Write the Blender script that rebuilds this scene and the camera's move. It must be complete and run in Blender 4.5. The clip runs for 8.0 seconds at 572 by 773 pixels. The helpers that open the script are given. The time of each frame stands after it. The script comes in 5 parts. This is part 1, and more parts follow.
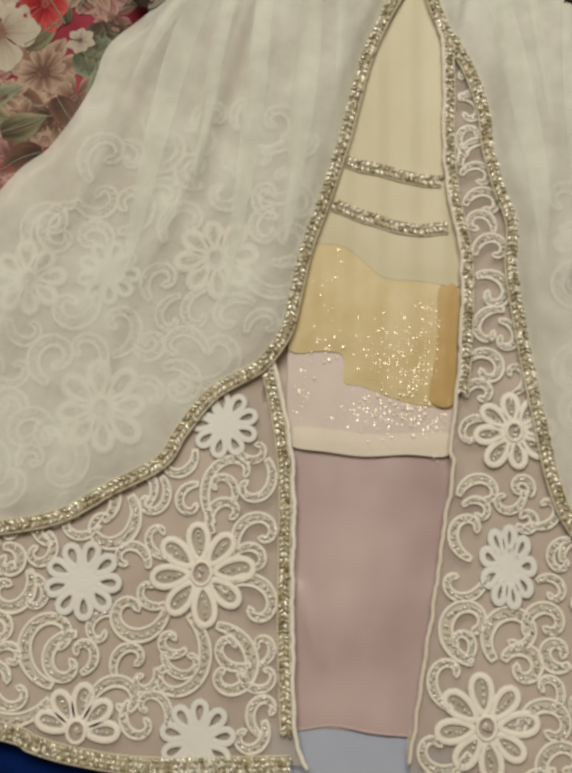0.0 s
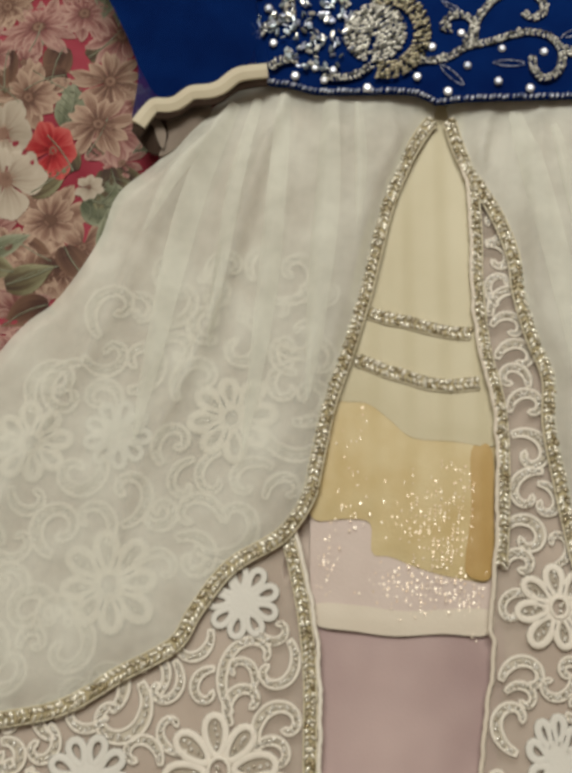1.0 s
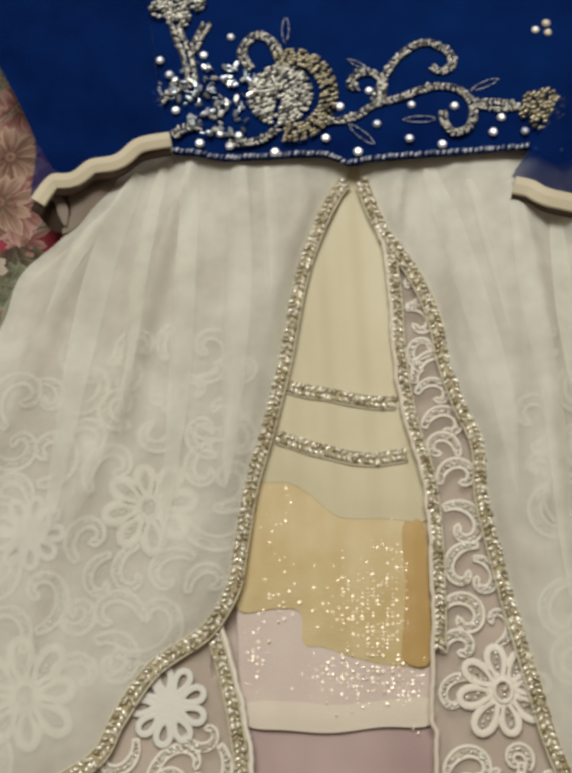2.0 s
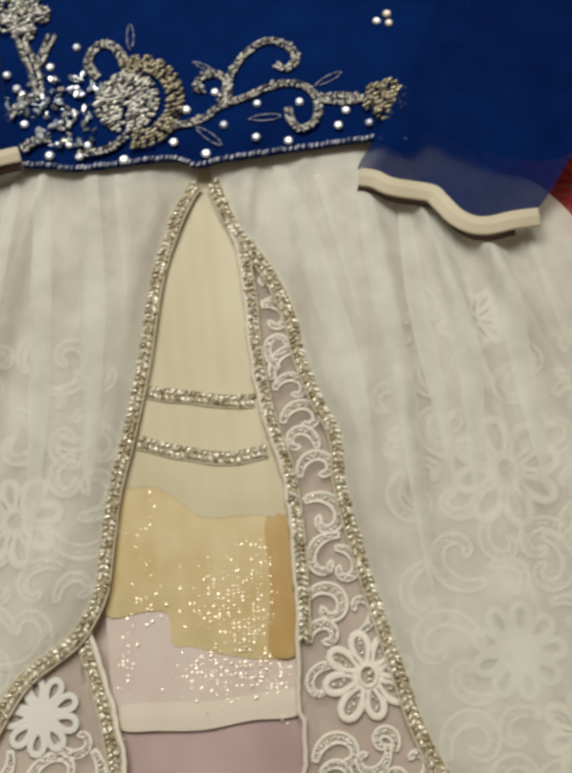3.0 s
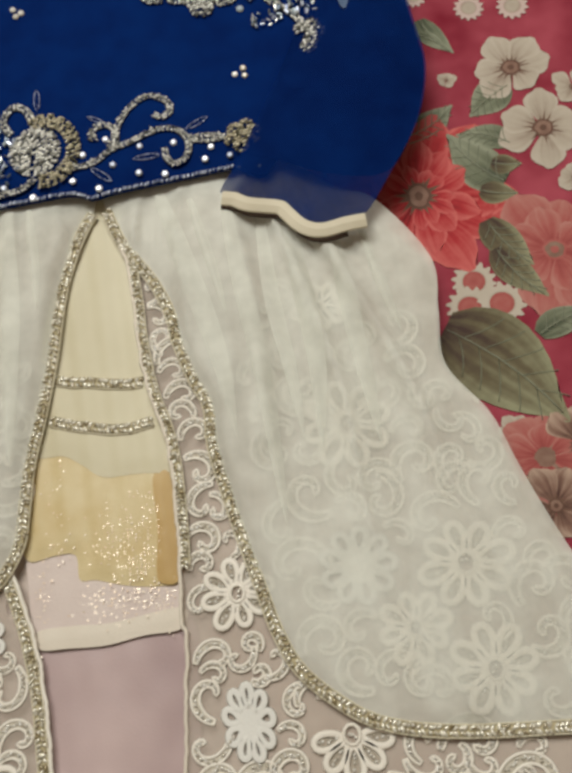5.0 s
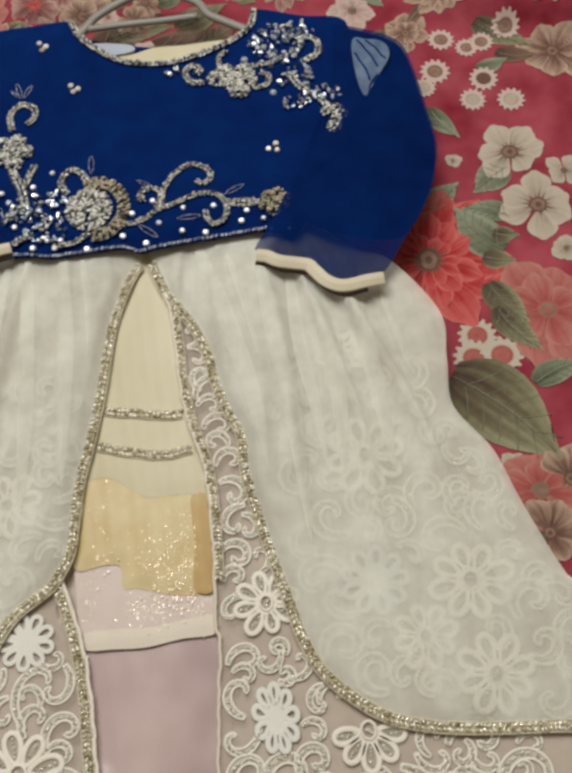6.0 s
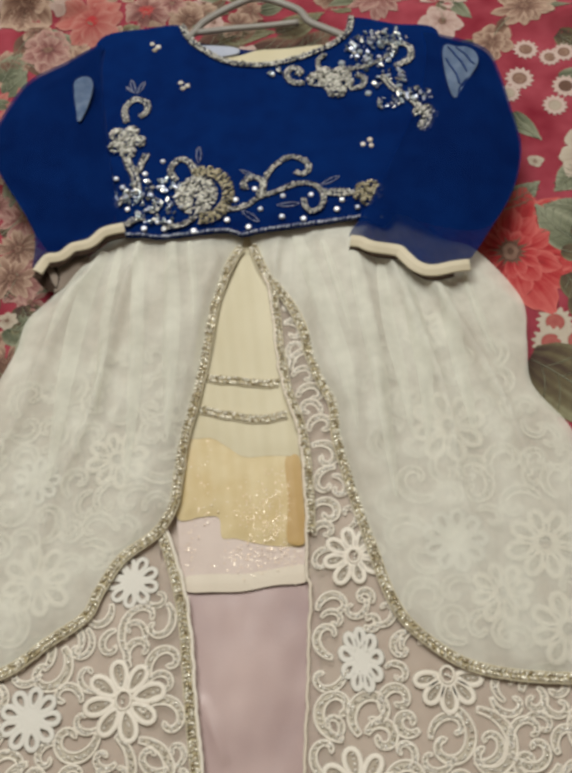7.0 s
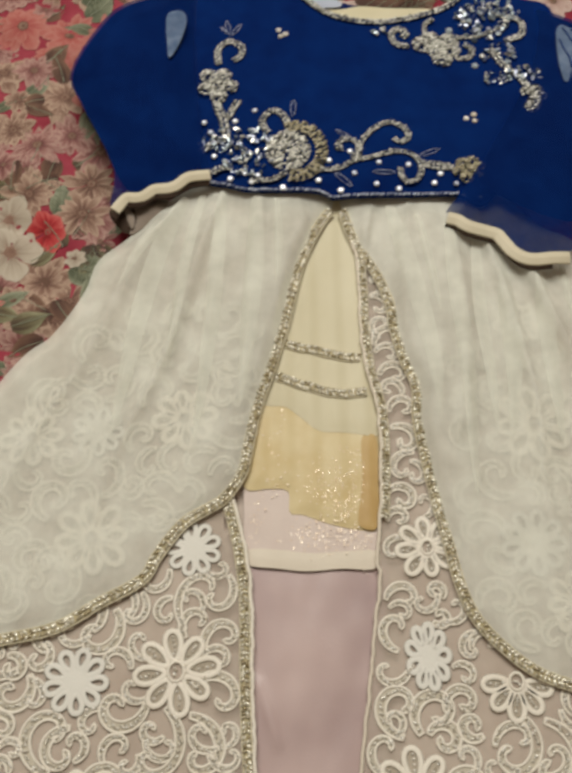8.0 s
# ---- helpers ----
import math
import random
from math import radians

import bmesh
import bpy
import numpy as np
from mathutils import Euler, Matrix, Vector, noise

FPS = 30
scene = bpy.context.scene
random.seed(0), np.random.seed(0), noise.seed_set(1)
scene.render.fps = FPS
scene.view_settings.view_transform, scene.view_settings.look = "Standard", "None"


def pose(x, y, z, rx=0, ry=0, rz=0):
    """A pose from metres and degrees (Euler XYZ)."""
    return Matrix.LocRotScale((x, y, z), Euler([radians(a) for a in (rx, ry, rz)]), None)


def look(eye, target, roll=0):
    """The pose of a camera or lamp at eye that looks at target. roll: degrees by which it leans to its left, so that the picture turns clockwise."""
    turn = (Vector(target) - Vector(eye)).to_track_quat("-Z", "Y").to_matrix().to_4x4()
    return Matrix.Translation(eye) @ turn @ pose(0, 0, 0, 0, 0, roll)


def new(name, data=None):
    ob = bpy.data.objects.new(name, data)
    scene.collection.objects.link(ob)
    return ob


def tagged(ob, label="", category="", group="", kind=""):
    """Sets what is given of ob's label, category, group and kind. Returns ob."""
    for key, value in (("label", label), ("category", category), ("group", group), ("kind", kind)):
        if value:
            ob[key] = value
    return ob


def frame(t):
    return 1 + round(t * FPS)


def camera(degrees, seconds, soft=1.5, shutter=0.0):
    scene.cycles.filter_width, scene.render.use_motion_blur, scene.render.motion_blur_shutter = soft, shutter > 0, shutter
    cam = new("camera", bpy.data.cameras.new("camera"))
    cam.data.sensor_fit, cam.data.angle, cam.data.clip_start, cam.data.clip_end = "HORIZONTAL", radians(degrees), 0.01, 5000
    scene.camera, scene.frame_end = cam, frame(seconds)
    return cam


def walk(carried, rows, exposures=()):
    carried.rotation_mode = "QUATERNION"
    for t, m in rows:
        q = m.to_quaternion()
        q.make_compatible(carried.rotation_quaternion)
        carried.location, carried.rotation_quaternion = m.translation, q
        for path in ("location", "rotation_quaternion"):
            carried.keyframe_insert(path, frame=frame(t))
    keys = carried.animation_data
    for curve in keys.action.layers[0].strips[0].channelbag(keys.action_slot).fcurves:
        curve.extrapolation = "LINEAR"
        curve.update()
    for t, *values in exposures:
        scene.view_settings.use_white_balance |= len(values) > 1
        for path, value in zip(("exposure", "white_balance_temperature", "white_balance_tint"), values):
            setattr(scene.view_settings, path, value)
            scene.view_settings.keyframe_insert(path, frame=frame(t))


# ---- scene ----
from mathutils.geometry import delaunay_2d_cdt

# ---- camera ----
cam = camera(31.9, 8.0, soft=4.2, shutter=0.3)
PATH = [
    (0, (-0.026, -0.32, 0.482), (-0.145, 0.065, -1.477), -11.8),
    (0.5, (-0.034, -0.303, 0.466), (-0.161, 0.115, -1.486), -12.0),
    (1, (-0.036, -0.276, 0.458), (-0.19, 0.27, -1.46), -11.1),
    (2.3, (-0.005, -0.247, 0.439), (-0.061, 0.369, -1.463), -5.1),
    (2.5, (0.003, -0.247, 0.441), (-0.031, 0.367, -1.462), -3.5),
    (3, (0.04, -0.246, 0.445), (-0.014, 0.348, -1.464), -8.5),
    (3.5, (0.062, -0.244, 0.459), (0.022, 0.394, -1.436), -8.3),
    (4, (0.099, -0.252, 0.466), (0.084, 0.383, -1.431), -7.6),
    (4.2, (0.114, -0.265, 0.472), (0.089, 0.38, -1.421), -9.1),
    (5.3, (0.111, -0.346, 0.552), (0.036, 0.427, -1.29), -12.3),
    (5.5, (0.1, -0.355, 0.567), (0.042, 0.452, -1.262), -10.1),
    (5.8, (0.087, -0.363, 0.569), (0.061, 0.411, -1.275), -7.8),
    (6, (0.079, -0.373, 0.579), (0.079, 0.48, -1.23), -5.6),
    (6.5, (0.076, -0.401, 0.598), (0.023, 0.461, -1.205), -8.8),
    (7, (0.047, -0.423, 0.611), (-0.04, 0.477, -1.173), -8.4),
    (7.5, (0.02, -0.422, 0.602), (-0.04, 0.477, -1.183), -4.9),
    (8, (-0.026, -0.409, 0.584), (-0.051, 0.439, -1.227), 1.7),
]
walk(cam, [(t, look(eye, target, roll)) for t, eye, target, roll in PATH],
     exposures=[(0, -0.12, 6950, 11), (1, -0.12, 6800, 11), (3, -0.04, 6700, 11), (4, 0.03, 6600, 11), (5.5, 0.06, 6500, 11), (7, 0.08, 6550, 11), (8, 0.03, 6800, 11.5)])

# ---- light ----
world = bpy.data.worlds.new("room_light")
scene.world = world
world.use_nodes = True
world.node_tree.nodes["Background"].inputs[0].default_value = (1.0, 0.93, 0.84, 1)
world.node_tree.nodes["Background"].inputs[1].default_value = 0.05


def area_lamp(name, place, target, size, size_y, watts, colour):
    data = bpy.data.lights.new(name, "AREA")
    data.shape, data.size, data.size_y, data.energy, data.color = "RECTANGLE", size, size_y, watts, colour
    ob = new(name, data)
    ob.matrix_world = look(place, target)
    return ob


area_lamp("ceiling_lamp", (-0.22, 0.85, 1.85), (0, -0.1, 0), 1.5, 0.85, 38.0, (0.98, 1.0, 0.95))


# ---- materials ----
def node_material(name):
    m = bpy.data.materials.new(name)
    m.use_nodes = True
    return m, m.node_tree.nodes, m.node_tree.links


def cloth(name, colour, other, rough=0.8, scale=60.0, weave=900.0, bump=0.15, sheen=0.2, alpha=1.0, through_light=0.0, big=12.0, tint=(1, 1, 1), streak=0.0):
    """Woven cloth: two scales of colour variation, thread relief, optional sheerness."""
    m, n, l = node_material(name)
    p = n["Principled BSDF"]
    p.inputs["Roughness"].default_value = rough
    p.inputs["Sheen Weight"].default_value = sheen
    p.inputs["Specular IOR Level"].default_value = 0.3 if max(colour) > 0.2 else 0.04
    p.inputs["Sheen Tint"].default_value = (*tint, 1)
    p.inputs["Sheen Roughness"].default_value = 0.4
    geo = n.new("ShaderNodeNewGeometry")
    fine, coarse, mixer = n.new("ShaderNodeTexNoise"), n.new("ShaderNodeTexNoise"), n.new("ShaderNodeMix")
    fine.inputs["Scale"].default_value, coarse.inputs["Scale"].default_value = scale, big
    coarse.inputs["Detail"].default_value = 4
    add, ramp = n.new("ShaderNodeMath"), n.new("ShaderNodeMapRange")
    for t in (fine, coarse):
        l.new(geo.outputs["Position"], t.inputs["Vector"])
    l.new(fine.outputs["Fac"], add.inputs[0])
    l.new(coarse.outputs["Fac"], add.inputs[1])
    l.new(add.outputs[0], ramp.inputs["Value"])
    ramp.inputs["From Min"].default_value, ramp.inputs["From Max"].default_value = 0.65, 1.35
    mixer.data_type = "RGBA"
    mixer.inputs["A"].default_value, mixer.inputs["B"].default_value = (*colour, 1), (*other, 1)
    l.new(ramp.outputs[0], mixer.inputs["Factor"])
    l.new(mixer.outputs["Result"], p.inputs["Base Color"])
    thread, bumper = n.new("ShaderNodeTexNoise"), n.new("ShaderNodeBump")
    thread.inputs["Scale"].default_value = weave
    l.new(geo.outputs["Position"], thread.inputs["Vector"])
    l.new(thread.outputs["Fac"], bumper.inputs["Height"])
    bumper.inputs["Strength"].default_value, bumper.inputs["Distance"].default_value = bump, 0.0006
    l.new(bumper.outputs[0], p.inputs["Normal"])
    out = n["Material Output"]
    shader = p.outputs[0]
    if through_light:
        tl, ms = n.new("ShaderNodeBsdfTranslucent"), n.new("ShaderNodeMixShader")
        l.new(mixer.outputs["Result"], tl.inputs["Color"])
        ms.inputs[0].default_value = through_light
        l.new(shader, ms.inputs[1])
        l.new(tl.outputs[0], ms.inputs[2])
        shader = ms.outputs[0]
    if alpha < 1:
        tr, ms = n.new("ShaderNodeBsdfTransparent"), n.new("ShaderNodeMixShader")
        dens, thick = n.new("ShaderNodeMapRange"), add
        if streak:
            long, fold, thick = n.new("ShaderNodeMapping"), n.new("ShaderNodeTexNoise"), n.new("ShaderNodeMath")
            long.inputs["Scale"].default_value = (55, 4, 4)
            l.new(geo.outputs["Position"], long.inputs["Vector"])
            l.new(long.outputs[0], fold.inputs["Vector"])
            fold.inputs["Scale"].default_value, fold.inputs["Detail"].default_value = 1.0, 3
            part_of = n.new("ShaderNodeMath")
            part_of.operation = "MULTIPLY_ADD"
            part_of.inputs[1].default_value, part_of.inputs[2].default_value = streak, -0.5 * streak
            l.new(fold.outputs["Fac"], part_of.inputs[0])
            l.new(part_of.outputs[0], thick.inputs[0])
            l.new(add.outputs[0], thick.inputs[1])
        l.new(thick.outputs[0], dens.inputs["Value"])
        dens.inputs["From Min"].default_value, dens.inputs["From Max"].default_value = 0.7, 1.3
        dens.inputs["To Min"].default_value, dens.inputs["To Max"].default_value = alpha - (0.11 if streak else 0.06), min(1.0, alpha + (0.11 if streak else 0.06))
        l.new(dens.outputs[0], ms.inputs[0])
        l.new(tr.outputs[0], ms.inputs[1])
        l.new(shader, ms.inputs[2])
        shader = ms.outputs[0]
    l.new(shader, out.inputs["Surface"])
    return m


def beadwork(name, dark, light, rough=0.28, metal=0.85):
    """Small metal-coated beads, each with its own tone."""
    m, n, l = node_material(name)
    p = n["Principled BSDF"]
    geo, ramp = n.new("ShaderNodeNewGeometry"), n.new("ShaderNodeValToRGB")
    own, both = n.new("ShaderNodeObjectInfo"), n.new("ShaderNodeMath")
    l.new(geo.outputs["Random Per Island"], both.inputs[0])
    l.new(own.outputs["Random"], both.inputs[1])
    turn = n.new("ShaderNodeMath")
    turn.operation = "FRACT"
    l.new(both.outputs[0], turn.inputs[0])
    l.new(turn.outputs[0], ramp.inputs[0])
    ramp.color_ramp.elements[0].color, ramp.color_ramp.elements[1].color = (*dark, 1), (*light, 1)
    l.new(ramp.outputs[0], p.inputs["Base Color"])
    mid = ramp.color_ramp.elements.new(0.45)
    mid.color = (*[0.42 * a + 0.58 * b for a, b in zip(dark, light)], 1)
    p.inputs["Roughness"].default_value, p.inputs["Metallic"].default_value = rough, metal
    return m


def printed(name, inner, outer, tip=None):
    """Ink on cotton; the tone runs along each petal or leaf (UV), broken by brush streaks along it."""
    m, n, l = node_material(name)
    p = n["Principled BSDF"]
    uv, sep, ramp = n.new("ShaderNodeUVMap"), n.new("ShaderNodeSeparateXYZ"), n.new("ShaderNodeValToRGB")
    l.new(uv.outputs[0], sep.inputs[0])
    geo, grain, brush, long = n.new("ShaderNodeNewGeometry"), n.new("ShaderNodeTexNoise"), n.new("ShaderNodeTexNoise"), n.new("ShaderNodeMapping")
    grain.inputs["Scale"].default_value, grain.inputs["Detail"].default_value = 170, 5
    l.new(geo.outputs["Position"], grain.inputs["Vector"])
    long.inputs["Scale"].default_value = (0.9, 7.0, 1.0)
    l.new(uv.outputs[0], long.inputs["Vector"])
    l.new(long.outputs[0], brush.inputs["Vector"])
    brush.inputs["Scale"].default_value, brush.inputs["Detail"].default_value = 1.0, 2
    tone = sep.outputs[0]
    for tex, weight in ((grain, 0.35), (brush, 0.9)):
        add, minus = n.new("ShaderNodeMath"), n.new("ShaderNodeMath")
        add.operation = "MULTIPLY_ADD"
        minus.inputs[1].default_value = -0.5 * weight
        l.new(tone, minus.inputs[0])
        l.new(tex.outputs["Fac"], add.inputs[0])
        add.inputs[1].default_value = weight
        l.new(minus.outputs[0], add.inputs[2])
        tone = add.outputs[0]
    l.new(tone, ramp.inputs[0])
    e = ramp.color_ramp.elements
    e[0].color, e[1].color = (*inner, 1), (*(tip or outer), 1)
    e[0].position, e[1].position = 0.08, 0.85
    mid = e.new(0.40)
    mid.color = (*outer, 1)
    l.new(ramp.outputs[0], p.inputs["Base Color"])
    p.inputs["Roughness"].default_value, p.inputs["Sheen Weight"].default_value = 0.75, 0.1
    p.inputs["Specular IOR Level"].default_value = 0.25
    return m


VEIL = cloth("chiffon_ivory", (0.815, 0.81, 0.715), (0.88, 0.875, 0.78), alpha=0.61, through_light=0.12, sheen=0.0, big=25, streak=0.9)
NET = cloth("net_beige", (0.60, 0.505, 0.42), (0.70, 0.60, 0.51), alpha=0.5, weave=1400)
LINING = cloth("lining_beige", (0.55, 0.45, 0.38), (0.65, 0.54, 0.465), rough=0.6)
THREAD = cloth("embroidery_cream", (0.80, 0.735, 0.63), (0.88, 0.82, 0.72), rough=0.6, weave=1600, bump=0.4)
FILL = cloth("embroidery_fill", (0.72, 0.65, 0.52), (0.80, 0.74, 0.61), alpha=0.72)
PETAL_FILL = cloth("petal_fill", (0.62, 0.55, 0.43), (0.70, 0.62, 0.50), alpha=0.5)
GROUND = cloth("braid_ground", (0.42, 0.35, 0.20), (0.56, 0.49, 0.32))
TAPE = cloth("braid_tape", (0.62, 0.55, 0.38), (0.76, 0.70, 0.54))
SOLID = cloth("applique_white", (0.71, 0.685, 0.62), (0.79, 0.765, 0.70), rough=0.7, bump=0.3)
CREAM = cloth("satin_cream", (0.56, 0.495, 0.325), (0.645, 0.585, 0.415), rough=0.45, sheen=0.05, scale=30)
GOLD = cloth("tissue_gold", (0.57, 0.43, 0.20), (0.68, 0.57, 0.34), rough=0.42, sheen=0.05, big=24)
GOLD_DEEP = cloth("tissue_gold_double", (0.46, 0.29, 0.10), (0.54, 0.37, 0.15), rough=0.45)
ROSE = cloth("organza_rose", (0.62, 0.51, 0.455), (0.70, 0.59, 0.53), rough=0.5)
HEMCREAM = cloth("hem_cream", (0.68, 0.60, 0.49), (0.74, 0.66, 0.55), rough=0.5)
# two far-apart mauves: blotchy satin highlights put into the base colour
MAUVE = cloth("satin_mauve", (0.37, 0.26, 0.255), (0.60, 0.46, 0.435), rough=0.34, sheen=0.1, scale=18, big=11)
PALEBLUE = cloth("lining_pale_blue", (0.38, 0.41, 0.50), (0.44, 0.47, 0.56), rough=0.45)
BLUE = cloth("georgette_blue", (0.0004, 0.0095, 0.074), (0.0008, 0.0175, 0.110), rough=0.85, weave=1300, bump=0.25, sheen=0.6, tint=(0.006, 0.17, 0.85))
SLEEVE = cloth("georgette_blue_sheer", (0.0004, 0.0095, 0.074), (0.0008, 0.0165, 0.106), rough=0.85, weave=1300, alpha=0.76, sheen=0.6, tint=(0.006, 0.17, 0.85))
GHOST = cloth("georgette_over_white", (0.06, 0.10, 0.19), (0.17, 0.22, 0.31), rough=0.7, scale=120)
NAVY = cloth("cotton_navy", (0.0006, 0.008, 0.066), (0.0010, 0.014, 0.092), rough=0.8)
BINDING = cloth("binding_cream", (0.56, 0.49, 0.35), (0.66, 0.59, 0.44), rough=0.55)
GREYLIN = cloth("sleeve_lining_grey", (0.20, 0.16, 0.13), (0.28, 0.23, 0.19), rough=0.7)
# near-black: the shade inside the sleeves put into the colour
INNER_SHADE = cloth("sleeve_inside_shade", (0.035, 0.022, 0.016), (0.06, 0.04, 0.03), rough=0.9)
BRAID = beadwork("braid_beads", (0.30, 0.235, 0.12), (1.0, 0.96, 0.83), 0.20, 0.35)
SILVER = beadwork("silver_beads", (0.05, 0.05, 0.04), (0.97, 0.96, 0.88), 0.2, 0.4)
ANTIQUE = beadwork("antique_gold_beads", (0.05, 0.045, 0.025), (0.64, 0.58, 0.42), 0.26, 0.5)
STEEL = beadwork("steel_seed_beads", (0.10, 0.13, 0.24), (0.66, 0.70, 0.80), 0.3, 0.5)
SPARKLE = beadwork("clear_sequins", (0.50, 0.44, 0.34), (1.0, 0.97, 0.90), 0.22, 0.3)
SEQUIN = beadwork("sequins", (0.88, 0.66, 0.46), (0.96, 0.84, 0.68), rough=0.18, metal=0.10)
CRYSTAL = beadwork("crystal", (0.015, 0.03, 0.055), (0.52, 0.60, 0.64), rough=0.2, metal=0.3)
PEARL = beadwork("pearl", (0.12, 0.14, 0.20), (0.82, 0.84, 0.88), rough=0.35, metal=0.5)
PLASTIC = cloth("hanger_grey", (0.24, 0.22, 0.20), (0.30, 0.28, 0.25), rough=0.35, sheen=0.0)
PAINT = cloth("wall_paint", (0.74, 0.70, 0.62), (0.78, 0.74, 0.66), rough=0.9, scale=8, weave=200)
WOOD = cloth("floor_wood", (0.22, 0.13, 0.07), (0.30, 0.18, 0.10), rough=0.5, scale=20)
RED = cloth("cotton_crimson", (0.20, 0.016, 0.030), (0.40, 0.075, 0.10), rough=0.8, scale=40, big=13)
P_WHITE = printed("print_ivory", (0.26, 0.19, 0.14), (0.41, 0.34, 0.265), (0.50, 0.43, 0.345))
P_RED = printed("print_scarlet", (0.15, 0.006, 0.008), (0.40, 0.024, 0.028), (0.56, 0.125, 0.11))
P_SALMON = printed("print_salmon", (0.27, 0.045, 0.042), (0.37, 0.092, 0.078), (0.45, 0.19, 0.155))
P_PINK = printed("print_pink", (0.08, 0.022, 0.022), (0.23, 0.09, 0.08), (0.47, 0.30, 0.25))
P_ROSETTE = printed("print_blush", (0.26, 0.14, 0.12), (0.44, 0.30, 0.26), (0.54, 0.41, 0.36))
P_BEIGE = printed("print_beige", (0.07, 0.03, 0.022), (0.22, 0.12, 0.085), (0.49, 0.35, 0.26))
P_LEAF = printed("print_sage", (0.06, 0.07, 0.04), (0.15, 0.16, 0.10), (0.29, 0.30, 0.21))
P_OLIVE = printed("print_olive", (0.055, 0.03, 0.022), (0.12, 0.095, 0.05), (0.28, 0.27, 0.16))
P_BROWN = printed("print_brown", (0.05, 0.02, 0.015), (0.12, 0.06, 0.04), (0.20, 0.11, 0.07))


# ---- mesh tools ----
def smooth_path(pts, step, closed=False):
    """A Catmull-Rom curve through the points, resampled at even steps."""
    p = [Vector(q) for q in pts]
    n = len(p)
    dense = []
    for i in range(n if closed else n - 1):
        a, b = (p[(i - 1) % n], p[(i + 2) % n]) if closed else (p[max(i - 1, 0)], p[min(i + 2, n - 1)])
        c, d = p[i], p[(i + 1) % n]
        for k in range(12):
            u = k / 12
            dense.append(0.5 * (2 * c + (d - a) * u + (2 * a - 5 * c + 4 * d - b) * u * u + (3 * c - a - 3 * d + b) * u**3))
    dense.append(p[0] if closed else p[-1])
    out, left = [dense[0]], step
    for a, b in zip(dense, dense[1:]):
        seg = (b - a).length
        while seg >= left > 0:
            a = a + (b - a) * (left / seg)
            seg -= left
            out.append(a)
            left = step
        left -= seg
    return out


